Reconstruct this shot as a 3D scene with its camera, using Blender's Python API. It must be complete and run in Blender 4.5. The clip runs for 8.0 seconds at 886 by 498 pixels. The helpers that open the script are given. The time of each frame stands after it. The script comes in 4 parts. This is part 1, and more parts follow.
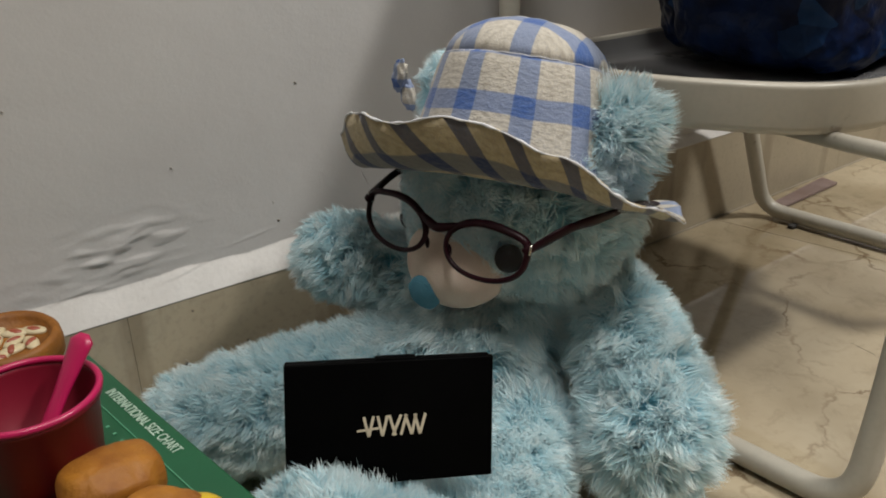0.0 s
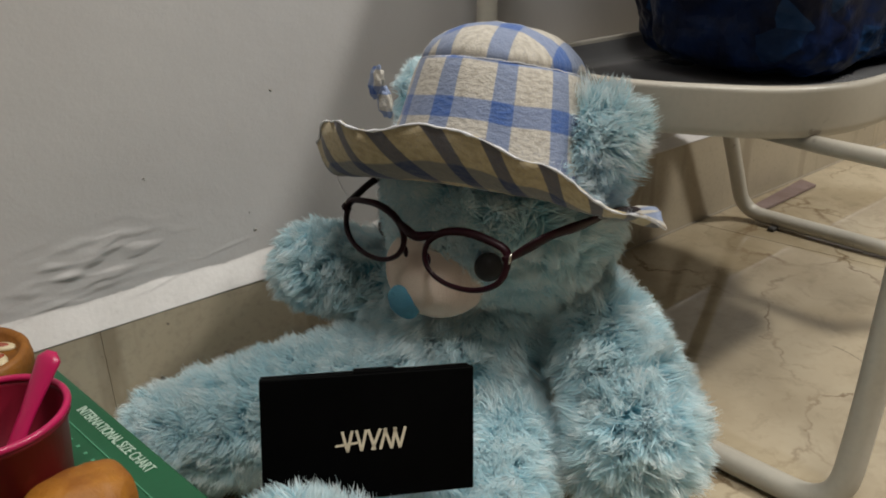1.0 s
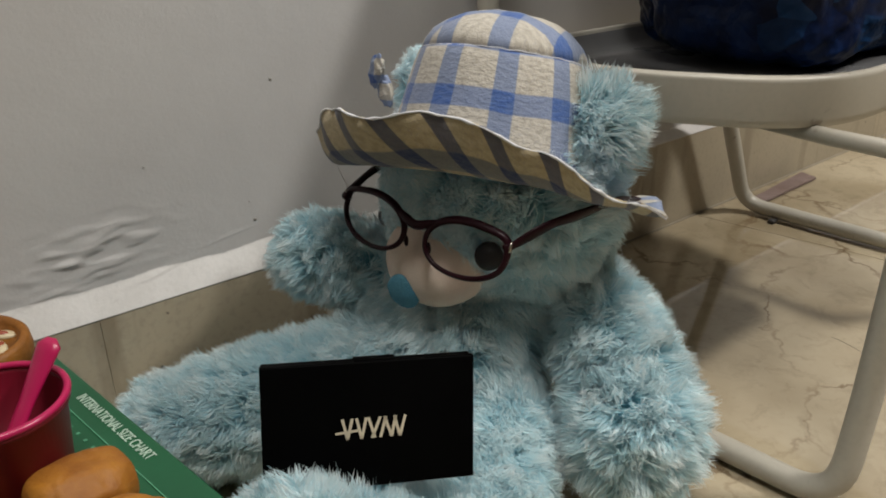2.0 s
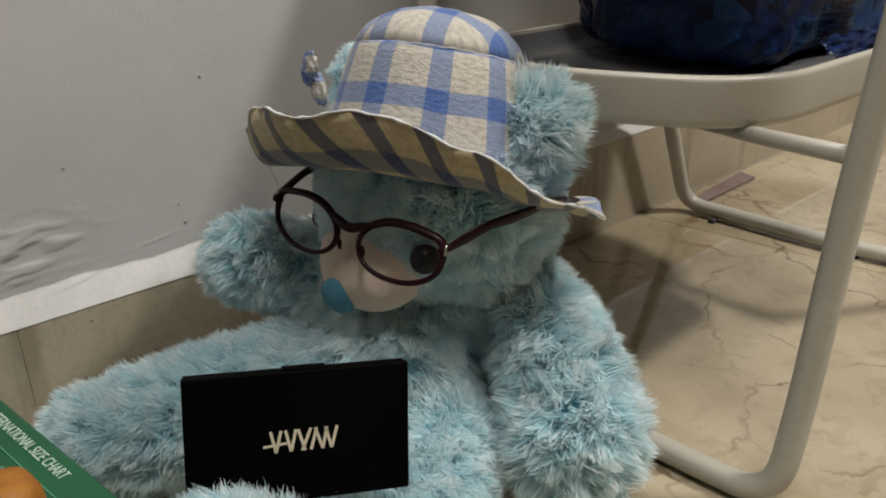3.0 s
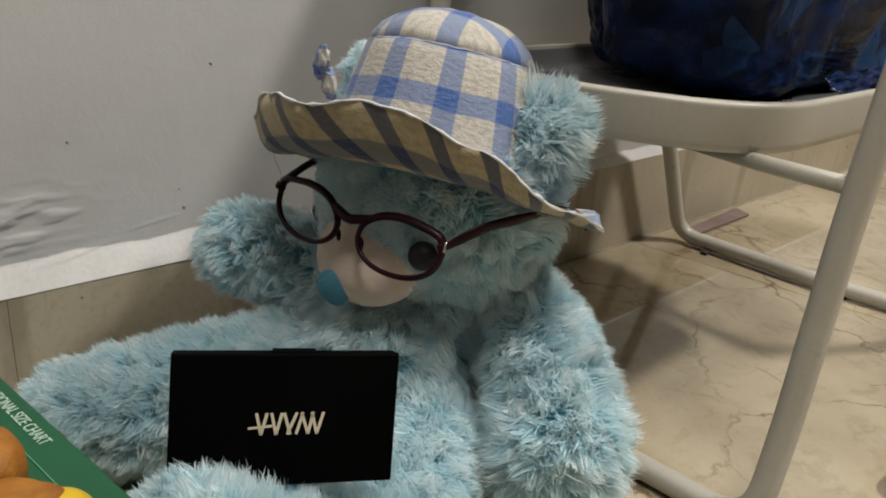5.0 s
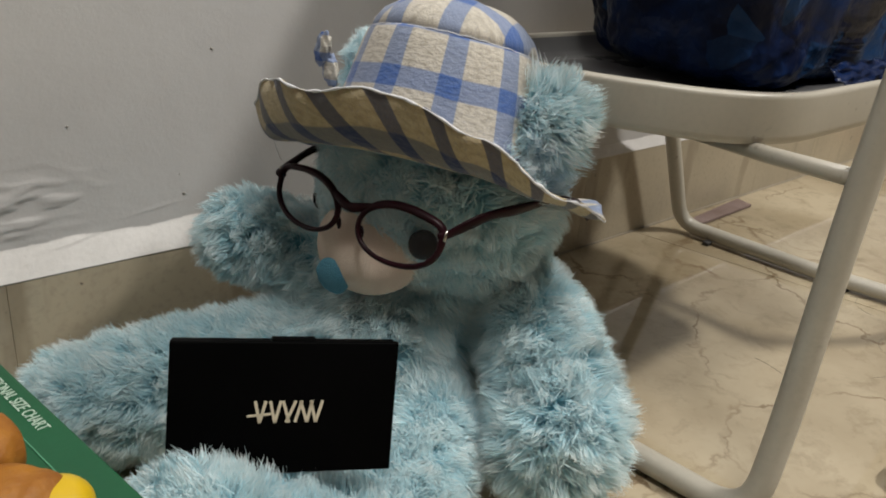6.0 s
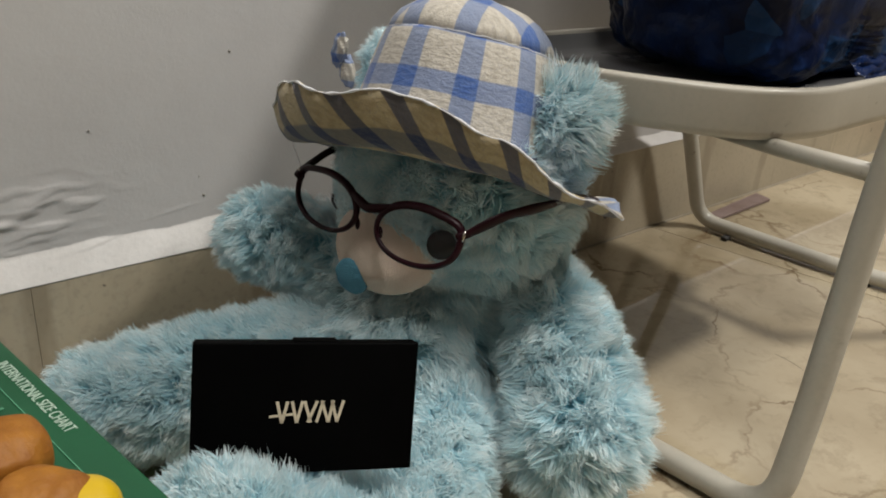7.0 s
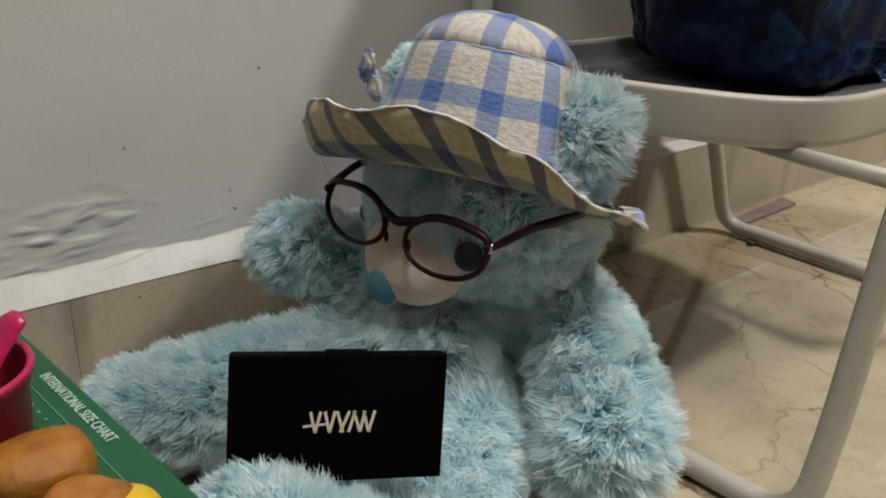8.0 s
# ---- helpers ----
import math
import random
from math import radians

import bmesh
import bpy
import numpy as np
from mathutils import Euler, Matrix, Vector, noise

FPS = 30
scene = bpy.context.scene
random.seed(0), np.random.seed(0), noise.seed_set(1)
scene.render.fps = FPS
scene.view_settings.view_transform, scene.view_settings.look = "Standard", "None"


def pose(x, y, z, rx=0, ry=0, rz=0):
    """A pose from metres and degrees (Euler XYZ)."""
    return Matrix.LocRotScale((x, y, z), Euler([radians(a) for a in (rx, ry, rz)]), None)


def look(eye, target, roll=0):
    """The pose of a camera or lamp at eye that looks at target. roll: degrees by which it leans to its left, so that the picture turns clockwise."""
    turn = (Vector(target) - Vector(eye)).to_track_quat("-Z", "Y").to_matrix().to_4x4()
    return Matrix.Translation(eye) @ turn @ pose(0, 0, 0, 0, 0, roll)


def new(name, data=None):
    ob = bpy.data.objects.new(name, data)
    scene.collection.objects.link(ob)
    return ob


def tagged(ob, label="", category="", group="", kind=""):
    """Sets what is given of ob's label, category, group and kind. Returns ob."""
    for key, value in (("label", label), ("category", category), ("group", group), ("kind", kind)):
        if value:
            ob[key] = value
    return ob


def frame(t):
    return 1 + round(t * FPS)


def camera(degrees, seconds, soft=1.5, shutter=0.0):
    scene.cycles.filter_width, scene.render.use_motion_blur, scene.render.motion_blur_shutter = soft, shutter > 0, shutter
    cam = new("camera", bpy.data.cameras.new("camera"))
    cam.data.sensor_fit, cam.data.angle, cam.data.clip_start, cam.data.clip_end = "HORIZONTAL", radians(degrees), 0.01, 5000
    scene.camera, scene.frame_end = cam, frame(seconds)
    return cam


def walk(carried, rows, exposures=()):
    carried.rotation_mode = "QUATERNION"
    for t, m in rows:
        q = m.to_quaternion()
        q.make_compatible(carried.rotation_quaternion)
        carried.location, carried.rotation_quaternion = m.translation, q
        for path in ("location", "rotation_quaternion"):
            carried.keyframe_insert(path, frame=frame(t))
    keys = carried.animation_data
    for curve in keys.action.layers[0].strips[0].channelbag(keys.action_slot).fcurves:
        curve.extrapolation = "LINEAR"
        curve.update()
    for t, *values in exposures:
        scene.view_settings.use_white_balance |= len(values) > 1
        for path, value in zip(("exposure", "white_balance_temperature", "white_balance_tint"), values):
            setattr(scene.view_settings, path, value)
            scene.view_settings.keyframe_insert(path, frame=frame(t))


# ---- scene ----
cam = camera(58.52, 8.0, soft=1.9)
PATH = [
    (0, (-0.2292, -0.5310, 0.3691), (0.8932, 0.9188, -0.4301), -1.12),
    (0.5, (-0.2241, -0.5222, 0.3626), (0.9199, 0.8911, -0.4705), -0.32),
    (1, (-0.2225, -0.5265, 0.3681), (0.9367, 0.9002, -0.4199), -1.31),
    (1.2, (-0.2273, -0.5276, 0.3647), (0.9284, 0.8940, -0.4374), -0.44),
    (2.3, (-0.2205, -0.5263, 0.3665), (0.9435, 0.8886, -0.4355), -1.62),
    (2.5, (-0.2181, -0.5261, 0.3701), (0.9714, 0.8705, -0.4266), -1.35),
    (3, (-0.2087, -0.5229, 0.3617), (1.0411, 0.8157, -0.4422), -0.05),
    (3.5, (-0.2066, -0.5218, 0.3534), (1.1033, 0.7733, -0.4256), 2.65),
    (4, (-0.2065, -0.5196, 0.3433), (1.1238, 0.7409, -0.4578), 4.81),
    (4.5, (-0.2039, -0.5184, 0.3394), (1.1376, 0.7242, -0.4708), 4.77),
    (5, (-0.2168, -0.5248, 0.3499), (1.0667, 0.8130, -0.4004), 4.58),
    (5.2, (-0.2159, -0.5242, 0.3499), (1.0722, 0.8019, -0.4131), 4.83),
    (6.5, (-0.2151, -0.5234, 0.3493), (1.0447, 0.8170, -0.4357), 4.70),
    (7, (-0.2167, -0.5232, 0.3521), (1.0255, 0.8303, -0.4384), 4.03),
    (7.5, (-0.2204, -0.5233, 0.3538), (1.0120, 0.8521, -0.4139), 3.92),
    (8, (-0.2226, -0.5256, 0.3595), (0.9773, 0.8683, -0.4262), 2.88),
]
walk(cam, [(t, look(eye, target, roll)) for t, eye, target, roll in PATH], [(0, -0.33), (2.5, -0.31), (4.0, -0.20), (5.0, -0.20), (8.0, -0.25)])

# ---- light ----
world = bpy.data.worlds.new("world")
scene.world = world
world.use_nodes = True
world.node_tree.nodes["Background"].inputs[0].default_value = (0.9, 0.95, 1.0, 1)
world.node_tree.nodes["Background"].inputs[1].default_value = 0.02


def area_lamp(name, eye, target, size_x, size_y, watts, colour):
    data = bpy.data.lights.new(name, "AREA")
    data.shape, data.size, data.size_y, data.energy, data.color = "RECTANGLE", size_x, size_y, watts, colour
    ob = new(name, data)
    ob.matrix_world = look(eye, target)
    return ob


area_lamp("ceiling_lamp", (-0.24, -0.74, 2.46), (-0.17, -0.60, 0.0), 0.60, 0.40, 36, (1.0, 0.965, 0.905))
# unseen second light from the side, added for the dark band on the wall
area_lamp("side_fill", (0.62, -1.40, 2.48), (0.2, -0.2, 0.0), 0.12, 0.9, 10, (1.0, 0.965, 0.885))
# unseen fill, added to lift the floor and skirting behind the chair
area_lamp("right_fill", (1.30, -1.25, 2.50), (0.9, -0.7, 0.0), 0.24, 0.20, 64, (1.0, 0.965, 0.90))
scene.view_settings.exposure = 0.0


# ---- materials ----
def material(name):
    m = bpy.data.materials.new(name)
    m.use_nodes = True
    nt = m.node_tree
    return m, nt, nt.nodes["Principled BSDF"]


def node(nt, kind, **values):
    n = nt.nodes.new(kind)
    for k, v in values.items():
        n.inputs[k].default_value = v
    return n


def mixed(nt, a, b, fac):
    """A colour mix of two colours or sockets by a socket or number."""
    m = nt.nodes.new("ShaderNodeMix")
    m.data_type = "RGBA"
    for slot, value in ((6, a), (7, b), (0, fac)):
        if isinstance(value, bpy.types.NodeSocket):
            nt.links.new(value, m.inputs[slot])
        elif slot:
            m.inputs[slot].default_value = (*value, 1)
        else:
            m.inputs[slot].default_value = value
    return m.outputs[2]


def math_node(nt, op, a, b=0.0, c=0.0):
    m = nt.nodes.new("ShaderNodeMath")
    m.operation = op
    for i, value in enumerate((a, b, c)):
        if isinstance(value, bpy.types.NodeSocket):
            nt.links.new(value, m.inputs[i])
        else:
            m.inputs[i].default_value = value
    return m.outputs[0]


def ramp(nt, fac, lo, hi):
    m = nt.nodes.new("ShaderNodeMapRange")
    nt.links.new(fac, m.inputs[0])
    m.inputs[1].default_value, m.inputs[2].default_value = lo, hi
    return m.outputs[0]


def noise_at(nt, scale, detail=4.0, where="Object", rough=0.55):
    c = nt.nodes.new("ShaderNodeTexCoord")
    n = node(nt, "ShaderNodeTexNoise", Scale=scale, Detail=detail, Roughness=rough)
    nt.links.new(c.outputs[where], n.inputs["Vector"])
    return n.outputs[0]


def bumped(nt, bsdf, height, strength, distance=0.002):
    b = nt.nodes.new("ShaderNodeBump")
    b.inputs["Strength"].default_value, b.inputs["Distance"].default_value = strength, distance
    nt.links.new(height, b.inputs["Height"])
    nt.links.new(b.outputs[0], bsdf.inputs["Normal"])


def surface(name, colour, second, rough=0.5, scale=12.0, fine=180.0, bump=0.2, metallic=0.0, depth=0.001, coat=0.0, grime=0.0):
    """A plain surface with blotches, grain, uneven gloss and fine relief."""
    m, nt, b = material(name)
    big, small = noise_at(nt, scale), noise_at(nt, fine, 6.0)
    c = mixed(nt, colour, second, ramp(nt, big, 0.35, 0.68))
    c = mixed(nt, c, [v * 0.82 for v in colour], math_node(nt, "MULTIPLY", ramp(nt, small, 0.45, 0.75), 0.5))
    if grime:
        c = mixed(nt, c, (0.14, 0.10, 0.07), math_node(nt, "MULTIPLY", ramp(nt, noise_at(nt, 75.0, 5.0), 0.66, 0.74), grime))
    nt.links.new(c, b.inputs["Base Color"])
    nt.links.new(math_node(nt, "MULTIPLY_ADD", big, 0.2, rough - 0.1), b.inputs["Roughness"])
    b.inputs["Metallic"].default_value = metallic
    b.inputs["Coat Weight"].default_value = coat
    bumped(nt, b, small, bump, depth)
    return m


def wall_paint():
    m, nt, b = material("wall_paint")
    big, mid, small = noise_at(nt, 5.0), noise_at(nt, 38.0, 5), noise_at(nt, 420.0, 4)
    c = mixed(nt, (0.515, 0.505, 0.50), (0.46, 0.445, 0.44), ramp(nt, big, 0.35, 0.7))
    c = mixed(nt, c, (0.5, 0.47, 0.44), math_node(nt, "MULTIPLY", ramp(nt, mid, 0.66, 0.78), 0.35))
    nt.links.new(c, b.inputs["Base Color"])
    b.inputs["Roughness"].default_value = 0.62
    h = math_node(nt, "MULTIPLY_ADD", small, 0.25, mid)
    bumped(nt, b, h, 0.25, 0.002)
    return m


def tile_marble():
    """Polished beige floor tile with fine brown veins."""
    m, nt, b = material("beige_polished_tile")
    c = nt.nodes.new("ShaderNodeTexCoord")
    g = nt.nodes.new("ShaderNodeNewGeometry")
    warp = node(nt, "ShaderNodeTexNoise", Scale=7.0, Detail=8.0, Roughness=0.60)
    nt.links.new(g.outputs["Position"], warp.inputs["Vector"])
    add = nt.nodes.new("ShaderNodeVectorMath")
    add.operation = "MULTIPLY_ADD"
    nt.links.new(warp.outputs["Color"], add.inputs[0])
    add.inputs[1].default_value = (0.20, 0.20, 0.0)
    nt.links.new(g.outputs["Position"], add.inputs[2])
    v = node(nt, "ShaderNodeTexVoronoi", Scale=5.5)
    v.feature = "DISTANCE_TO_EDGE"
    nt.links.new(add.outputs[0], v.inputs["Vector"])
    vein = ramp(nt, v.outputs["Distance"], 0.020, 0.0)
    cut = node(nt, "ShaderNodeTexNoise", Scale=9.0, Detail=3.0)
    nt.links.new(g.outputs["Position"], cut.inputs["Vector"])
    vein = math_node(nt, "MULTIPLY", vein, ramp(nt, cut.outputs[0], 0.44, 0.60))
    cloud = node(nt, "ShaderNodeTexNoise", Scale=5.0, Detail=5.0)
    nt.links.new(g.outputs["Position"], cloud.inputs["Vector"])
    grain = node(nt, "ShaderNodeTexNoise", Scale=160.0, Detail=5.0)
    nt.links.new(g.outputs["Position"], grain.inputs["Vector"])
    col = mixed(nt, (0.47, 0.40, 0.285), (0.29, 0.232, 0.148), ramp(nt, cloud.outputs[0], 0.38, 0.66))
    col = mixed(nt, col, (0.36, 0.29, 0.20), math_node(nt, "MULTIPLY", ramp(nt, grain.outputs[0], 0.55, 0.75), 0.3))
    mottle = node(nt, "ShaderNodeTexNoise", Scale=34.0, Detail=6.0, Roughness=0.7)
    nt.links.new(add.outputs[0], mottle.inputs["Vector"])
    col = mixed(nt, col, (0.20, 0.155, 0.095), math_node(nt, "MULTIPLY", ramp(nt, mottle.outputs[0], 0.50, 0.72), 0.55))
    col = mixed(nt, col, (0.15, 0.095, 0.05), math_node(nt, "MULTIPLY", vein, 0.9))
    nt.links.new(col, b.inputs["Base Color"])
    nt.links.new(math_node(nt, "MULTIPLY_ADD", cloud.outputs[0], 0.06, 0.012), b.inputs["Roughness"])
    b.inputs["IOR"].default_value = 1.75
    bumped(nt, b, grain.outputs[0], 0.015, 0.0006)
    return m


def skirting_tile():
    m, nt, b = material("skirting_stone")
    g = nt.nodes.new("ShaderNodeNewGeometry")

    def n(scale, detail):
        x = node(nt, "ShaderNodeTexNoise", Scale=scale, Detail=detail)
        nt.links.new(g.outputs["Position"], x.inputs["Vector"])
        return x.outputs[0]

    cloud, grain, pits = n(9.0, 5.0), n(210.0, 6.0), n(95.0, 1.0)
    col = mixed(nt, (0.47, 0.40, 0.29), (0.38, 0.325, 0.235), ramp(nt, cloud, 0.36, 0.66))
    col = mixed(nt, col, (0.22, 0.185, 0.135), math_node(nt, "MULTIPLY", ramp(nt, grain, 0.5, 0.72), 0.3))
    col = mixed(nt, col, (0.06, 0.05, 0.04), ramp(nt, pits, 0.76, 0.79))
    drip = nt.nodes.new("ShaderNodeVectorMath")
    drip.operation = "MULTIPLY"
    nt.links.new(g.outputs["Position"], drip.inputs[0])
    drip.inputs[1].default_value = (26.0, 1.0, 5.0)
    streak = node(nt, "ShaderNodeTexNoise", Scale=1.0, Detail=4.0)
    nt.links.new(drip.outputs[0], streak.inputs["Vector"])
    col = mixed(nt, col, (0.19, 0.145, 0.09), math_node(nt, "MULTIPLY", ramp(nt, streak.outputs[0], 0.56, 0.66), 0.6))
    info = nt.nodes.new("ShaderNodeObjectInfo")
    col = mixed(nt, col, (0.30, 0.265, 0.21), math_node(nt, "MULTIPLY", info.outputs["Random"], 0.4))
    nt.links.new(col, b.inputs["Base Color"])
    nt.links.new(math_node(nt, "MULTIPLY_ADD", cloud, 0.2, 0.22), b.inputs["Roughness"])
    bumped(nt, b, grain, 0.12, 0.0008)
    return m


def fur_material(name, root, light, tip):
    """Plush pile: each strand has its own tint and a paler tip."""
    m, nt, b = material(name)
    g = nt.nodes.new("ShaderNodeNewGeometry")
    uv = nt.nodes.new("ShaderNodeUVMap")
    sep = nt.nodes.new("ShaderNodeSeparateXYZ")
    nt.links.new(uv.outputs[0], sep.inputs[0])
    n = node(nt, "ShaderNodeTexNoise", Scale=28.0, Detail=3.0)
    nt.links.new(g.outputs["Position"], n.inputs["Vector"])
    own = math_node(nt, "MULTIPLY_ADD", g.outputs["Random Per Island"], 0.5, math_node(nt, "MULTIPLY", sep.outputs[0], 0.5))
    c = mixed(nt, root, light, math_node(nt, "MULTIPLY_ADD", own, 0.75, math_node(nt, "MULTIPLY", ramp(nt, n.outputs[0], 0.35, 0.65), 0.25)))
    c = mixed(nt, c, tip, math_node(nt, "MULTIPLY", ramp(nt, sep.outputs[1], 0.05, 0.85), math_node(nt, "MULTIPLY_ADD", sep.outputs[0], 0.4, 0.55)))
    nt.links.new(c, b.inputs["Base Color"])
    b.inputs["Roughness"].default_value = 0.55
    b.inputs["Specular IOR Level"].default_value = 0.25
    b.inputs["Sheen Weight"].default_value = 0.25
    t = nt.nodes.new("ShaderNodeBsdfTranslucent")
    nt.links.new(c, t.inputs[0])
    mix = nt.nodes.new("ShaderNodeMixShader")
    mix.inputs[0].default_value = 0.54
    nt.links.new(b.outputs[0], mix.inputs[1])
    nt.links.new(t.outputs[0], mix.inputs[2])
    nt.links.new(mix.outputs[0], nt.nodes["Material Output"].inputs[0])
    return m


def plaid_cloth(name, pale, pale2, warp_blue, weft_blue, cross_blue):
    """Cream seersucker with woven blue checks, by the cloth's own thread coordinates in metres."""
    m, nt, b = material(name)
    uv = nt.nodes.new("ShaderNodeUVMap")
    sep = nt.nodes.new("ShaderNodeSeparateXYZ")
    nt.links.new(uv.outputs[0], sep.inputs[0])

    def band(socket):
        f = math_node(nt, "FRACT", math_node(nt, "DIVIDE", socket, 0.0335))
        d = math_node(nt, "ABSOLUTE", math_node(nt, "SUBTRACT", f, 0.5))
        return ramp(nt, d, 0.19, 0.165)

    warp, weft = band(sep.outputs[0]), band(sep.outputs[1])
    n = node(nt, "ShaderNodeTexNoise", Scale=900.0, Detail=2.0)
    slub = node(nt, "ShaderNodeTexNoise", Scale=260.0, Detail=3.0)
    g = nt.nodes.new("ShaderNodeNewGeometry")
    nt.links.new(g.outputs["Position"], n.inputs["Vector"])
    st = nt.nodes.new("ShaderNodeVectorMath")
    st.operation = "MULTIPLY"
    nt.links.new(uv.outputs[0], st.inputs[0])
    st.inputs[1].default_value = (0.85, 1.7, 1)
    nt.links.new(st.outputs[0], slub.inputs["Vector"])
    cream = mixed(nt, pale, pale2, ramp(nt, slub.outputs[0], 0.42, 0.66))
    c = mixed(nt, cream, warp_blue, math_node(nt, "MULTIPLY", warp, 0.78))
    c = mixed(nt, c, weft_blue, math_node(nt, "MULTIPLY", weft, 0.76))
    both = math_node(nt, "MULTIPLY", warp, weft)
    c = mixed(nt, c, cross_blue, math_node(nt, "MULTIPLY", both, math_node(nt, "MULTIPLY_ADD", ramp(nt, slub.outputs[0], 0.35, 0.6), 0.35, 0.6)))
    c = mixed(nt, c, (0.05, 0.08, 0.22), math_node(nt, "MULTIPLY", ramp(nt, n.outputs[0], 0.52, 0.72), 0.22))
    nt.links.new(c, b.inputs["Base Color"])
    b.inputs["Roughness"].default_value = 0.9
    b.inputs["Sheen Weight"].default_value = 0.15
    h = math_node(nt, "MULTIPLY_ADD", slub.outputs[0], 1.0, math_node(nt, "MULTIPLY", n.outputs[0], 0.5))
    bumped(nt, b, h, 0.55, 0.0014)
    return m


def lens_glass():
    m, nt, b = material("spectacle_lens")
    b.inputs["Base Color"].default_value = (1, 1, 1, 1)
    b.inputs["Roughness"].default_value = 0.0
    b.inputs["Transmission Weight"].default_value = 1.0
    b.inputs["IOR"].default_value = 1.02
    gl = nt.nodes.new("ShaderNodeBsdfGlossy")
    gl.inputs["Roughness"].default_value = 0.22
    gl.inputs["Color"].default_value = (0.9, 0.93, 1, 1)
    mix = nt.nodes.new("ShaderNodeMixShader")
    mix.inputs[0].default_value = 0.028
    nt.links.new(b.outputs[0], mix.inputs[1])
    nt.links.new(gl.outputs[0], mix.inputs[2])
    nt.links.new(mix.outputs[0], nt.nodes["Material Output"].inputs[0])
    return m


def bag_film():
    m, nt, b = material("navy_plastic_bag")
    g = nt.nodes.new("ShaderNodeNewGeometry")
    v = node(nt, "ShaderNodeTexVoronoi", Scale=34.0)
    nt.links.new(g.outputs["Position"], v.inputs["Vector"])
    n = node(nt, "ShaderNodeTexNoise", Scale=26.0, Detail=4.0)
    nt.links.new(g.outputs["Position"], n.inputs["Vector"])
    c = mixed(nt, (0.0035, 0.007, 0.026), (0.006, 0.022, 0.085), ramp(nt, n.outputs[0], 0.42, 0.64))
    s = nt.nodes.new("ShaderNodeSeparateColor")
    nt.links.new(v.outputs["Color"], s.inputs[0])
    c = mixed(nt, c, (0.014, 0.055, 0.15), math_node(nt, "MULTIPLY", ramp(nt, s.outputs[0], 0.78, 0.84), 0.7))
    nt.links.new(c, b.inputs["Base Color"])
    b.inputs["Roughness"].default_value = 0.36
    b.inputs["Specular IOR Level"].default_value = 0.16
    w = node(nt, "ShaderNodeTexVoronoi", Scale=13.0)
    w.feature = "DISTANCE_TO_EDGE"
    warp = nt.nodes.new("ShaderNodeVectorMath")
    warp.operation = "MULTIPLY_ADD"
    nt.links.new(n.outputs["Color"], warp.inputs[0])
    warp.inputs[1].default_value = (0.06, 0.06, 0.03)
    nt.links.new(g.outputs["Position"], warp.inputs[2])
    nt.links.new(warp.outputs[0], w.inputs["Vector"])
    h = math_node(nt, "ADD", ramp(nt, w.outputs["Distance"], 0.0, 0.22), n.outputs[0])
    bumped(nt, b, h, 0.35, 0.008)
    return m


WALL = wall_paint()
# paler wall colour for light caught by the sloping foot, plus slight grime
FOOT_LIT = surface("wall_foot_lit", (0.68, 0.66, 0.645), (0.59, 0.57, 0.55), 0.7, 22.0, 260.0, 0.3, grime=0.15)
TILE = tile_marble()
SKIRT = skirting_tile()
# unseen walls and ceiling, kept dark so that less light bounces back
FAR_WALL = surface("dark_unseen_wall", (0.15, 0.135, 0.115), (0.12, 0.11, 0.095), 0.7, 3.0, 300.0, 0.1)
CEILING = surface("dark_unseen_ceiling", (0.34, 0.335, 0.32), (0.30, 0.295, 0.28), 0.8, 3.0)
GROUT = surface("tile_grout", (0.30, 0.26, 0.20), (0.24, 0.21, 0.16), 0.9, 30.0)
ENAMEL = surface("cream_enamel", (0.47, 0.445, 0.385), (0.42, 0.39, 0.33), 0.36, 9.0, 260.0, 0.06, depth=0.0005, grime=0.5)
SEAT_TOP = surface("grey_seat_enamel", (0.20, 0.20, 0.205), (0.15, 0.15, 0.155), 0.30, 12.0, 300.0, 0.05)
RUBBER = surface("black_rubber", (0.03, 0.028, 0.027), (0.05, 0.045, 0.04), 0.7, 40.0)
FUR = fur_material("blue_plush", (0.27, 0.63, 0.74), (0.66, 0.91, 0.965), (0.965, 0.988, 0.99))
FELT = surface("cream_felt", (0.78, 0.66, 0.56), (0.70, 0.55, 0.47), 0.95, 45.0, 1100.0, 0.8, depth=0.0012)
NOSE = surface("blue_felt", (0.11, 0.33, 0.46), (0.08, 0.27, 0.40), 0.95, 70.0, 900.0, 0.8, depth=0.002)
EYE = surface("black_eye_plastic", (0.0025, 0.002, 0.002), (0.004, 0.003, 0.002), 0.24, 20.0, 200.0, 0.0)
EYE.node_tree.nodes["Principled BSDF"].inputs["Specular IOR Level"].default_value = 0.12
PLAID = plaid_cloth("plaid_cotton", (0.52, 0.487, 0.425), (0.40, 0.366, 0.31), (0.13, 0.195, 0.355), (0.11, 0.18, 0.36), (0.045, 0.105, 0.32))
# the hat's plaid again, darkened and yellowed for shade and warm bounce below
BRIM_UNDER = plaid_cloth("plaid_brim_shaded", (0.46, 0.385, 0.245), (0.37, 0.305, 0.185), (0.030, 0.045, 0.10), (0.10, 0.12, 0.15), (0.020, 0.035, 0.105))
PIPING = surface("white_piping", (0.72, 0.72, 0.74), (0.62, 0.63, 0.68), 0.9, 80.0, 700.0, 0.4)
ACETATE = surface("dark_maroon_acetate", (0.012, 0.003, 0.005), (0.024, 0.003, 0.008), 0.36, 45.0, 200.0, 0.02)
ACETATE.node_tree.nodes["Principled BSDF"].inputs["Specular IOR Level"].default_value = 0.16
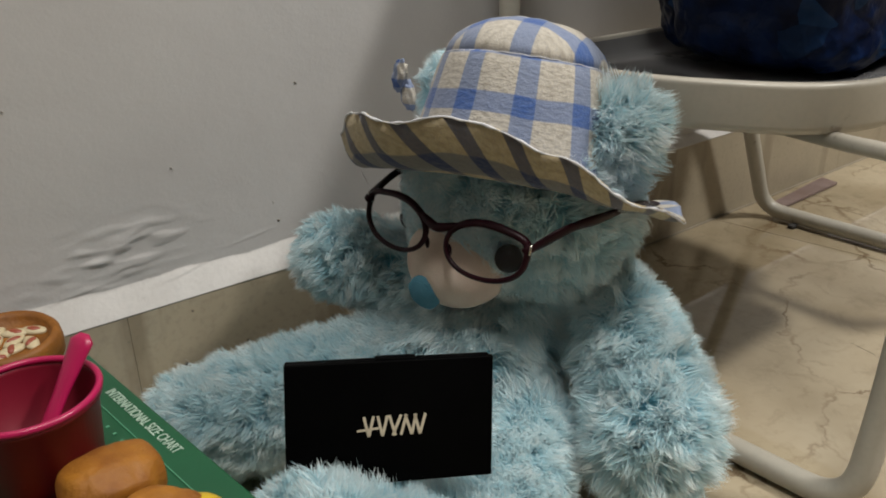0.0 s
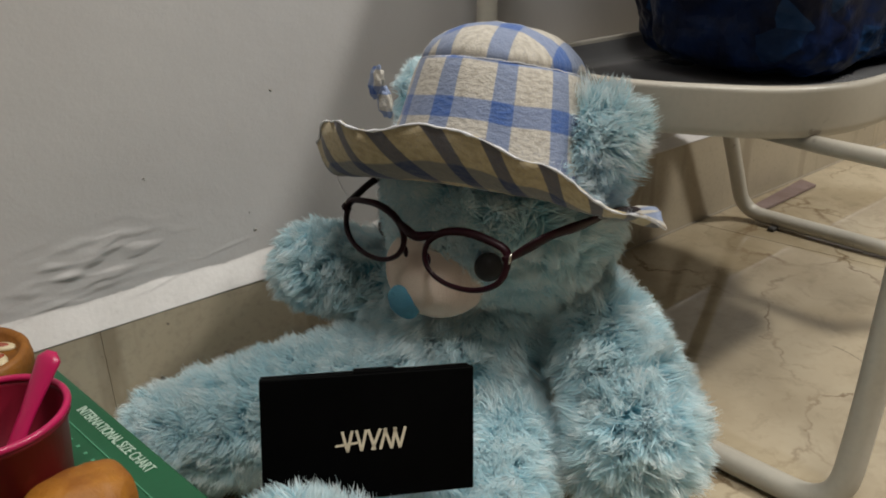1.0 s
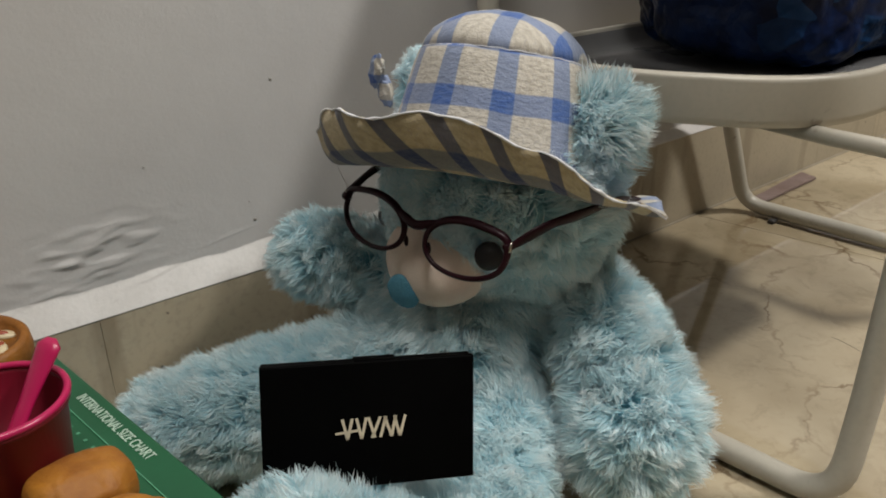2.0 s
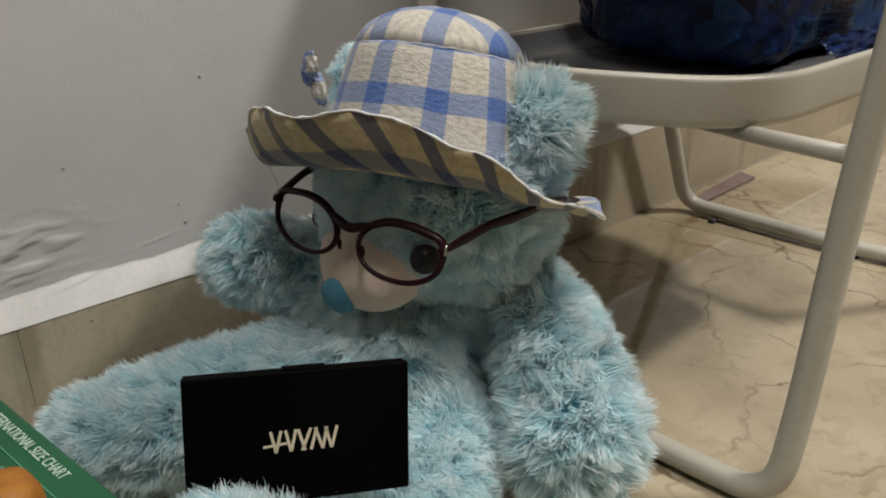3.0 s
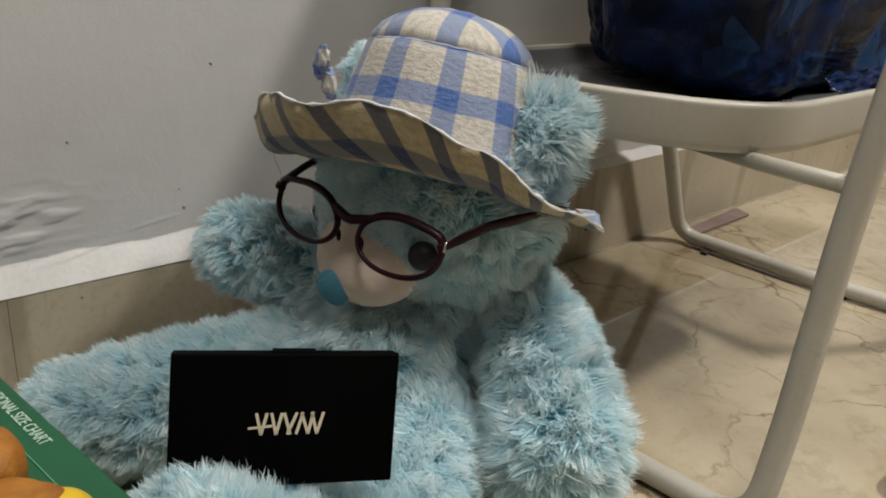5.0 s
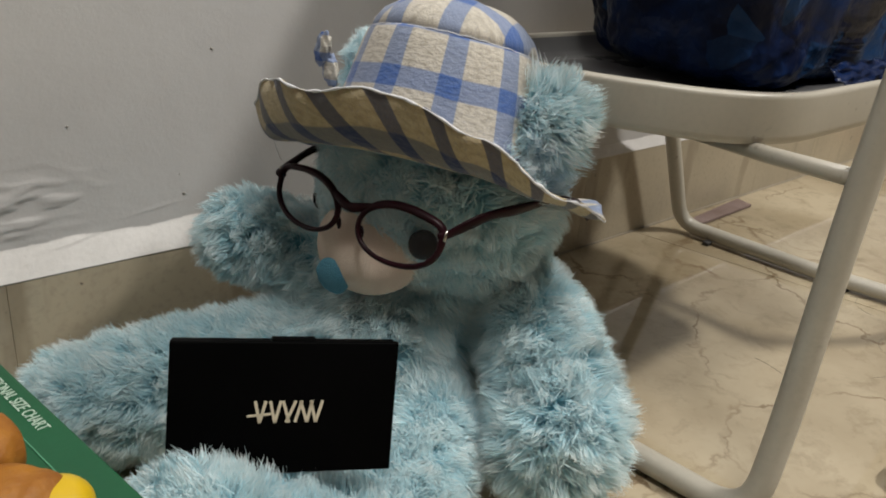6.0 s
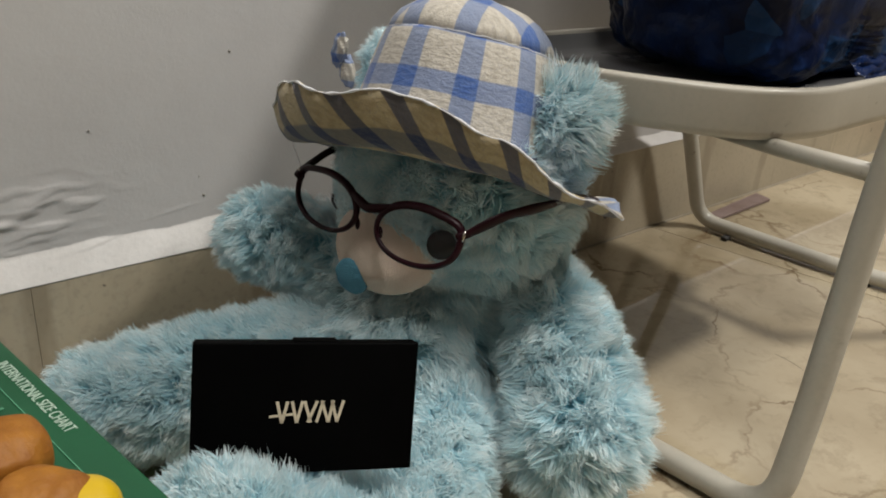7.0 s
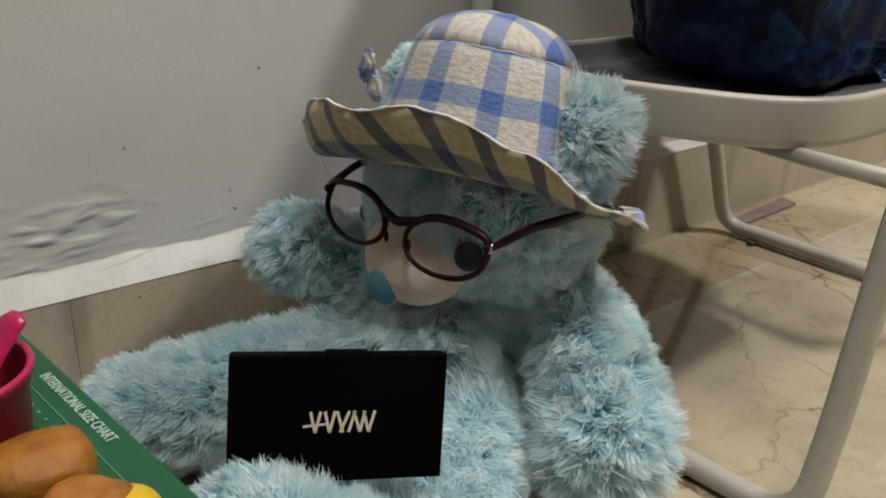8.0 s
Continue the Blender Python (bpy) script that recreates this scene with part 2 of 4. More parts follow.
LENS = lens_glass()
METAL = surface("hinge_metal", (0.55, 0.5, 0.45), (0.5, 0.45, 0.4), 0.25, 60.0, 400.0, 0.02, metallic=1.0)
BLACK = surface("black_matt_plastic", (0.0012, 0.0012, 0.0013), (0.0018, 0.0018, 0.0019), 0.55, 25.0, 500.0, 0.05)
BLACK.node_tree.nodes["Principled BSDF"].inputs["Specular IOR Level"].default_value = 0.02
CREAM_INK = surface("cream_print", (0.62, 0.55, 0.42), (0.55, 0.48, 0.36), 0.5, 60.0)
GREEN = surface("green_card", (0.005, 0.080, 0.031), (0.004, 0.066, 0.025), 0.5, 14.0, 350.0, 0.08)
CARD = surface("grey_card", (0.3, 0.28, 0.25), (0.25, 0.23, 0.2), 0.8, 14.0)
WHITE_INK = surface("white_print", (0.42, 0.54, 0.45), (0.38, 0.49, 0.41), 0.5, 60.0)
PALE_INK = surface("pale_green_print", (0.08, 0.28, 0.16), (0.07, 0.24, 0.14), 0.5, 60.0)
PINK = surface("pink_plastic", (0.20, 0.004, 0.021), (0.16, 0.003, 0.016), 0.42, 10.0, 250.0, 0.05)
SPOON = surface("magenta_plastic", (0.42, 0.010, 0.085), (0.38, 0.008, 0.07), 0.28, 10.0, 250.0, 0.05)
CRUST = surface("orange_brown_plastic", (0.25, 0.090, 0.005), (0.15, 0.050, 0.004), 0.6, 60.0, 300.0, 0.7)
CHEESE = surface("cream_plastic", (0.52, 0.44, 0.29), (0.45, 0.37, 0.22), 0.5, 60.0)
SALAMI = surface("red_brown_plastic", (0.28, 0.06, 0.03), (0.22, 0.05, 0.025), 0.4, 60.0)
BUN = surface("orange_bun_plastic", (0.33, 0.130, 0.010), (0.20, 0.064, 0.005), 0.62, 60.0, 300.0, 0.7)
YELLOW = surface("yellow_plastic", (0.62, 0.42, 0.01), (0.55, 0.36, 0.01), 0.32, 20.0)
BAG = bag_film()
FILM = surface("glossy_blue_film", (0.005, 0.016, 0.065), (0.004, 0.009, 0.032), 0.30, 60.0, 120.0, 0.1, depth=0.0006)
FILM.node_tree.nodes["Principled BSDF"].inputs["Specular IOR Level"].default_value = 0.2
STRIP = surface("mauve_brown_strip", (0.17, 0.115, 0.10), (0.24, 0.18, 0.17), 0.5, 40.0)
RAG = surface("brown_rag", (0.22, 0.085, 0.05), (0.36, 0.20, 0.13), 0.9, 60.0)
SOLE = surface("dark_grey_foam", (0.045, 0.042, 0.04), (0.065, 0.06, 0.055), 0.7, 40.0, 300.0, 0.3)


# ---- building helpers ----
def mesh_of(name, bm, mat, smooth=True):
    me = bpy.data.meshes.new(name)
    bm.normal_update()
    bm.to_mesh(me)
    bm.free()
    for m in mat if isinstance(mat, (list, tuple)) else [mat]:
        me.materials.append(m)
    me.polygons.foreach_set("use_smooth", [smooth] * len(me.polygons))
    return me


def part(name, bm, mat, parent, label="", smooth=True):
    ob = new(name, mesh_of(name, bm, mat, smooth))
    ob.parent = parent
    return tagged(ob, label)


def thing(name, label, category, group="", at=(0, 0, 0)):
    ob = new(name)
    ob.empty_display_size = 0.02
    ob.location = at
    return tagged(ob, label, category, group)


def box_bm(lo, hi, bevel=0.0, segments=2, turn=None):
    bm = bmesh.new()
    bmesh.ops.create_cube(bm, size=1.0)
    lo, hi = Vector(lo), Vector(hi)
    for v in bm.verts:
        v.co = Vector([(lo[i] + hi[i]) / 2 + v.co[i] * (hi[i] - lo[i]) for i in range(3)])
    if bevel:
        bmesh.ops.bevel(bm, geom=bm.edges[:], offset=bevel, segments=segments, profile=0.6, affect="EDGES")
    if turn is not None:
        bmesh.ops.transform(bm, matrix=turn, verts=bm.verts[:])
    return bm


def spline(points, n):
    """n points on a Catmull-Rom curve through the given ones."""
    p = [Vector(q) for q in points]
    p = [2 * p[0] - p[1]] + p + [2 * p[-1] - p[-2]]
    out = []
    for i in range(n):
        t = i / (n - 1) * (len(p) - 3)
        k = min(int(t), len(p) - 4)
        f = t - k
        a, b, c, d = p[k:k + 4]
        out.append(0.5 * ((2 * b) + (c - a) * f + (2 * a - 5 * b + 4 * c - d) * f * f + (3 * b - a - 3 * c + d) * f ** 3))
    return out


def tube_bm(points, radius, sides=16, closed=False, bm=None, flat=1.0, up=(0, 0, 1)):
    """A round or flattened tube along points; radius: one or one a point."""
    bm = bm or bmesh.new()
    pts = [Vector(p) for p in points]
    n = len(pts)
    radii = radius if isinstance(radius, (list, tuple)) else [radius] * n
    rings, side = [], None
    for i, p in enumerate(pts):
        a, b = (pts[(i - 1) % n], pts[(i + 1) % n]) if closed else (pts[max(i - 1, 0)], pts[min(i + 1, n - 1)])
        d = (b - a).normalized()
        if side is None:
            side = d.cross(Vector(up))
            if side.length < 0.05:
                side = d.cross(Vector((1, 0, 0)))
        side = (side - d * side.dot(d)).normalized()
        other = d.cross(side).normalized()
        rings.append([bm.verts.new(p + radii[i] * (math.cos(t) * side + flat * math.sin(t) * other))
                      for t in (2 * math.pi * k / sides for k in range(sides))])
    for i in range(n if closed else n - 1):
        r, s = rings[i], rings[(i + 1) % n]
        for k in range(sides):
            bm.faces.new((r[k], r[(k + 1) % sides], s[(k + 1) % sides], s[k]))
    if not closed:
        bm.faces.new(rings[0][::-1])
        bm.faces.new(rings[-1])
    bmesh.ops.recalc_face_normals(bm, faces=bm.faces[:])
    return bm


def round_path(points, radius, steps=7):
    """A polyline with its corners rounded."""
    p = [Vector(q) for q in points]
    out = [p[0]]
    for a, b, c in zip(p, p[1:], p[2:]):
        r = min(radius, (a - b).length * 0.45, (c - b).length * 0.45)
        s, e = b + (a - b).normalized() * r, b + (c - b).normalized() * r
        for i in range(steps + 1):
            t = i / steps
            out.append((1 - t) ** 2 * s + 2 * t * (1 - t) * b + t * t * e)
    return out + [p[-1]]


def lathe_bm(profile, sides=48, bm=None):
    """A solid of revolution about z from (radius, height) pairs."""
    bm = bm or bmesh.new()
    rings = []
    for r, z in profile:
        if r < 1e-6:
            rings.append([bm.verts.new((0, 0, z))])
        else:
            rings.append([bm.verts.new((r * math.cos(2 * math.pi * k / sides), r * math.sin(2 * math.pi * k / sides), z)) for k in range(sides)])
    for a, b in zip(rings, rings[1:]):
        for k in range(sides):
            j = (k + 1) % sides
            if len(a) == 1 and len(b) > 1:
                bm.faces.new((a[0], b[k], b[j]))
            elif len(b) == 1 and len(a) > 1:
                bm.faces.new((a[k], a[j], b[0]))
            elif len(a) > 1:
                bm.faces.new((a[k], a[j], b[j], b[k]))
    bmesh.ops.recalc_face_normals(bm, faces=bm.faces[:])
    return bm


def sphere_bm(m, subdiv=4, wobble=0.0, scale=30.0):
    bm = bmesh.new()
    bmesh.ops.create_icosphere(bm, subdivisions=subdiv, radius=1.0)
    for v in bm.verts:
        n = v.co.copy()
        v.co = m @ (n * (1 + wobble * noise.noise(n * scale)))
    bmesh.ops.recalc_face_normals(bm, faces=bm.faces[:])
    return bm


def placed(bm, m):
    bmesh.ops.transform(bm, matrix=m, verts=bm.verts[:])
    return bm


# ---- the room ----
ROOM = (-1.6, 3.2, -3.2, 2.6)  # x from, x to, y from, height


def wall_front(name, label):
    """The wall beside the bear: plaster with blisters, and a flared foot over the skirting."""
    bm = bmesh.new()
    xs = np.unique(np.r_[np.linspace(ROOM[0], -0.35, 20), np.linspace(-0.35, 0.12, 260), np.linspace(0.12, 0.75, 110), np.linspace(0.75, ROOM[1], 40)])
    zs = np.unique(np.r_[np.linspace(0.0, 0.1065, 4), np.linspace(0.1082, 0.21, 120), np.linspace(0.21, 0.36, 40), np.linspace(0.36, ROOM[3], 40)])
    blisters = [(-0.092, 0.160, 0.016, 0.006, 0.0020), (-0.092, 0.142, 0.017, 0.005, 0.0017), (-0.085, 0.172, 0.010, 0.004, 0.0008),
                (-0.130, 0.132, 0.030, 0.003, 0.0008), (-0.002, 0.139, 0.018, 0.0018, 0.0004),
                (-0.055, 0.127, 0.022, 0.003, 0.0006)]

    def foot_edge(x):
        return 0.130 + 0.005 * noise.noise((x * 14, 1, 0)) + 0.0008 * noise.noise((x * 60, 1, 3)) - 0.010 * min(max((x + 0.1) / 0.4, 0), 1)

    def out(x, z):
        d = 0.0006 * noise.noise((x * 4, z * 4, 0)) + 0.00016 * noise.noise((x * 25, z * 25, 5))
        # flaking crust where the damp has lifted the paint
        patch = math.exp(-((x + 0.10) / 0.045) ** 2 - ((z - 0.152 - 0.12 * (x + 0.1)) / 0.020) ** 2)
        d += patch * 0.0022 * max(0.0, noise.noise((x * 52, z * 150, 4)) + 0.10)
        for bx, bz, sx, sz, h in blisters:
            q = (z - bz - 0.12 * (x - bx)) / sz + 0.35 * noise.noise((x * 60, z * 60, 2))
            shape = math.exp(-q * q) if q > 0 else math.exp(-6 * q * q)
            d += 0.6 * h * shape * math.exp(-((x - bx) / sx) ** 2)
        edge = foot_edge(x)
        if z < 0.107:
            return 0.0
        if z < edge:
            d += 0.0085 * min((edge - z) / (edge - 0.108), 1.0)
        return -d

    grid = [[bm.verts.new((x, out(x, z), z)) for x in xs] for z in zs]
    for a, b in zip(grid, grid[1:]):
        for i in range(len(xs) - 1):
            f = bm.faces.new((a[i], a[i + 1], b[i + 1], b[i]))
            x, z = a[i].co.x, a[i].co.z
            # the foot's faces take the paler colour, overhead light painted in
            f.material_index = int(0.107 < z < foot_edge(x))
    lo, hi = bm.verts.new((xs[0], 0.15, 0)), bm.verts.new((xs[-1], 0.15, 0))
    lo2, hi2 = bm.verts.new((xs[0], 0.15, ROOM[3])), bm.verts.new((xs[-1], 0.15, ROOM[3]))
    bm.faces.new((hi, lo, lo2, hi2))
    ob = new(name, mesh_of(name, bm, [WALL, FOOT_LIT]))
    return tagged(ob, label, "wall", kind="structure")


wall_front("wall_north", "off-white painted plaster wall with blistered damp paint")
# unseen walls and ceiling close the room and hold down the bounce
for nm, lo, hi in (("wall_south", (ROOM[0], ROOM[2] - 0.15, 0), (ROOM[1], ROOM[2], ROOM[3])),
                   ("wall_west", (ROOM[0] - 0.15, ROOM[2], 0), (ROOM[0], 0.15, ROOM[3])),
                   ("wall_east", (ROOM[1], ROOM[2], 0), (ROOM[1] + 0.15, 0.15, ROOM[3]))):
    tagged(new(nm, mesh_of(nm, box_bm(lo, hi), FAR_WALL, False)), "plain dull brown wall, unseen, dark to cut bounced light", "wall", kind="structure")
tagged(new("ceiling", mesh_of("ceiling", box_bm((ROOM[0], ROOM[2], ROOM[3]), (ROOM[1], 0.15, ROOM[3] + 0.15)), CEILING, False)),
       "plain grey ceiling, unseen, dark to cut bounced light", "ceiling", kind="structure")
floor = tagged(new("floor", mesh_of("floor", box_bm((ROOM[0], ROOM[2], -0.12), (ROOM[1], 0.15, -0.0015)), GROUT, False)),
               "polished beige marble-look tiled floor with brown veins", "floor", kind="structure")
baseboard = tagged(new("baseboard", mesh_of("baseboard", box_bm((ROOM[0], -0.004, 0.0005), (ROOM[1], 0.02, 0.106)), SKIRT, False)),
                   "grey-brown stone tile skirting along the white wall", "skirting", kind="structure")


# ---- the chair ----
def chair():
    c = thing("folding_chair", "cream enamelled tubular metal child's folding chair with grey seat", "chair")
    # seat outline: rounded towards the bear
    def outline(grow, z):
        r = []
        x0, x1, ya, yb, rad = 0.188, 0.53, -0.066, -0.310, 0.062
        corners = [(x1, yb), (x1, ya), (0.215, ya), (0.188, -0.185), (0.258, yb)]
        pts = round_path([(0.45, yb, 0), corners[0] + (0,), corners[1] + (0,), corners[2] + (0,), corners[3] + (0,), corners[4] + (0,), (0.45, yb, 0)], rad, 10)[:-1]
        mid = Vector((0.36, -0.187, 0))
        for p in pts:
            d = (p - mid)
            r.append(mid + d * (1 + grow / d.length) + Vector((0, 0, z)))
        return r

    bm = bmesh.new()
    levels = [(-0.0065, 0.2560), (-0.0055, 0.2616), (-0.003, 0.2634), (0.0, 0.2622), (0.0010, 0.2606), (0.001, 0.259), (0.0008, 0.2360), (0.0, 0.2330), (-0.002, 0.2300), (-0.006, 0.2292), (-0.008, 0.2310), (-0.0075, 0.2420)]
    rings = [[bm.verts.new(p) for p in outline(g, z)] for g, z in levels]
    n = len(rings[0])
    for a, b in zip(rings, rings[1:]):
        for k in range(n):
            bm.faces.new((a[k], a[(k + 1) % n], b[(k + 1) % n], b[k]))
    bmesh.ops.recalc_face_normals(bm, faces=bm.faces[:])
    part("seat_rim", bm, ENAMEL, c)
    bm = bmesh.new()
    pan = [[bm.verts.new(p) for p in outline(g, z)] for g, z in ((-0.0068, 0.2598), (-0.0085, 0.2570), (-0.0120, 0.2490), (-0.0150, 0.2468), (-0.0150, 0.2440), (-0.0100, 0.2470), (-0.0072, 0.2560))]
    for q, w in zip(pan, pan[1:]):
        for k in range(len(q)):
            bm.faces.new((q[k], q[(k + 1) % len(q)], w[(k + 1) % len(q)], w[k]))
    bm.faces.new(pan[3])
    bm.faces.new(pan[4][::-1])
    bmesh.ops.recalc_face_normals(bm, faces=bm.faces[:])
    part("seat", bm, SEAT_TOP, c, "dark grey recessed seat pan")
    # front frame: floor bar and two uprights
    r = 0.0088
    path = round_path([(0.2560, -0.3845, 0.50), (0.2450, -0.3780, 0.30), (0.2393, -0.3757, 0.22), (0.2323, -0.3752, 0.075), (0.2185, -0.3755, 0.0098), (0.2068, -0.20, 0.0098), (0.2068, -0.028, 0.0098), (0.236, -0.026, 0.22), (0.240, -0.026, 0.50)], 0.035)
    part("front_leg_frame", tube_bm(path, r), ENAMEL, c, "cream tube bent into a floor bar and two uprights")
    path = round_path([(0.549, -0.042, 0.236), (0.614, -0.041, 0.11), (0.664, -0.040, 0.0105), (0.668, -0.22, 0.0105), (0.690, -0.36, 0.0105), (0.60, -0.36, 0.12), (0.545, -0.345, 0.236)], 0.03)
    part("rear_leg_frame", tube_bm(path, 0.0088), ENAMEL, c, "thinner cream tube bent into a floor bar")
    part("pivot_rod", tube_bm([(0.2398, -0.374, 0.2340), (0.2650, -0.310, 0.2272), (0.30, -0.22, 0.2200)], 0.0054), ENAMEL, c)
    part("pivot_rod", tube_bm([(0.236, -0.03, 0.236), (0.28, -0.12, 0.232)], 0.008), ENAMEL, c)
    part("cross_bar", tube_bm([(0.545, -0.34, 0.232), (0.545, -0.04, 0.232)], 0.008), ENAMEL, c)
    # panel above the view, added to throw a shadow on the wall
    part("unseen_backrest", box_bm((0.236, -0.362, 0.36), (0.246, -0.036, 0.50), 0.004), ENAMEL, c)
    for x, y, rr in ((0.2160, -0.318, 0.006), (0.652, -0.088, 0.007), (0.207, -0.07, 0.008), (0.672, -0.25, 0.007)):
        part("rubber_foot", box_bm((x - rr * 0.8, y - 0.004, 0.0), (x + rr * 0.8, y + 0.004, 0.005), 0.0015), RUBBER, c, "black rubber foot")
    part("lug", box_bm((0.52, -0.075, 0.226), (0.545, -0.05, 0.236), 0.002), ENAMEL, c)
    return c


chair()


def bag_lobe(centre, half, down, up, corner, seed, base=0.30):
    """A bulging, creased lobe of the bag, flat where it rests on the seat."""
    bm = bmesh.new()
    bmesh.ops.create_icosphere(bm, subdivisions=6, radius=1.0)
    c = Vector(centre)
    for v in bm.verts:
        n = v.co.copy()
        q = Vector((math.copysign(abs(n.x) ** corner, n.x), math.copysign(abs(n.y) ** corner, n.y), math.copysign(abs(n.z) ** base, n.z)))
        bulge = 1 + 0.06 * math.sin(math.pi * min(max(q.z, -0.9), 0.9)) - 0.05 * max(0.0, -q.z)
        p = c + Vector((half[0] * q.x * bulge, half[1] * q.y * bulge, (down if q.z < 0 else up) * q.z))
        crease = abs(noise.noise(Vector((p.x * 17 + seed, p.y * 17, p.z * 7))))
        fold = 0.012 * noise.noise(p * 11 + Vector((seed, 0, 0))) + 0.013 * crease - 0.005 * abs(noise.noise(p * 42)) - 0.0025 * abs(noise.noise(p * 95))
        p += n * (fold - 0.005)
        p.z = max(p.z, 0.2475 + 0.001 * noise.noise(p * 40))
        v.co = p
    return bm


def carrier_bag():
    c = thing("carrier_bag", "crumpled shiny navy blue plastic bag on the chair seat", "bag")
    part("bag_body", bag_lobe((0.462, -0.190, 0.335), (0.172, 0.088), 0.092, 0.27, 0.50, 0.0), BAG, c)
    part("side_bulge", bag_lobe((0.420, -0.118, 0.335), (0.088, 0.048), 0.092, 0.24, 0.55, 5.0, 0.5), BAG, c)
    bm = bmesh.new()
    grid = []
    for i in range(26):
        row = []
        for j in range(14):
            u, w = i / 25, j / 13
            p = Vector((0.375 + 0.115 * u, -0.300 + 0.012 * w + 0.004 * noise.noise((u * 6, w * 4, 2)), 0.2600 + 0.013 * w))
            p += 0.0028 * noise.noise_vector(Vector((u * 9, w * 5, 4))) + 0.0015 * noise.noise_vector(Vector((u * 30, w * 16, 8)))
            row.append(bm.verts.new(p))
        grid.append(row)
    for p, q in zip(grid, grid[1:]):
        for j in range(13):
            bm.faces.new((p[j], q[j], q[j + 1], p[j + 1]))
    flap = part("loose_flap", bm, FILM, c, "glossy creased blue plastic flap")
    mod = flap.modifiers.new("thickness", "SOLIDIFY")
    mod.thickness = 0.0004
    return c


carrier_bag()


# ---- the bear ----
def frame_of(axis, up=(0, 0, 1)):
    z = Vector(axis).normalized()
    x = Vector(up).cross(z).normalized()
    return Matrix((x, z.cross(x), z)).transposed()


class Blob:
    """A stuffed shape: an ellipsoid, or a limb along balls (x, y, z, radius)."""

    def __init__(self, name, balls=None, centre=None, radii=None, axes=None, length=0.014, flow=(0, 0, -1), lean=0.5, amount=1.0, swirl=0.75, soft=0.35):
        self.name, self.length, self.flow, self.lean, self.amount, self.swirl, self.soft = name, length, Vector(flow), lean, amount, swirl, soft
        if balls:
            p = spline([b[:3] for b in balls], 26)
            r = [q.x for q in spline([(b[3], 0, 0) for b in balls], 26)]
            self.balls = [(c, q) for c, q in zip(p, r)]
            self.inverse = None
        else:
            self.balls = None
            self.matrix = Matrix.Translation(centre) @ (axes or Matrix.Identity(3)).to_4x4() @ Matrix.Diagonal((*radii, 1))
            self.inverse = self.matrix.inverted()

    def skin(self):
        if self.inverse:
            return sphere_bm(self.matrix, 4, 0.04, 2.0)
        bm = bmesh.new()
        (a, ra), (b, rb) = self.balls[0], self.balls[-1]
        da, db = (self.balls[1][0] - a).normalized(), (b - self.balls[-2][0]).normalized()
        pts, rad = [], []
        for k in range(7):
            t = k / 7 * math.pi / 2
            pts.append(a - da * ra * math.cos(t))
            rad.append(max(ra * math.sin(t), ra * 0.05))
        for c, r in self.balls:
            pts.append(c)
            rad.append(r)
        for k in range(1, 8):
            t = k / 7 * math.pi / 2
            pts.append(b + db * rb * math.sin(t))
            rad.append(max(rb * math.cos(t), rb * 0.05))
        return tube_bm(pts, rad, 28, bm=bm)

    def holds(self, p, shrink):
        """Which of the points p (n x 3) lie inside."""
        if self.inverse:
            m = np.array(self.inverse)
            q = p @ m[:3, :3].T + m[:3, 3]
            return (q * q).sum(1) < shrink * shrink
        inside = np.zeros(len(p), bool)
        for c, r in self.balls:
            inside |= ((p - np.array(c)) ** 2).sum(1) < (r * shrink) ** 2
        return inside


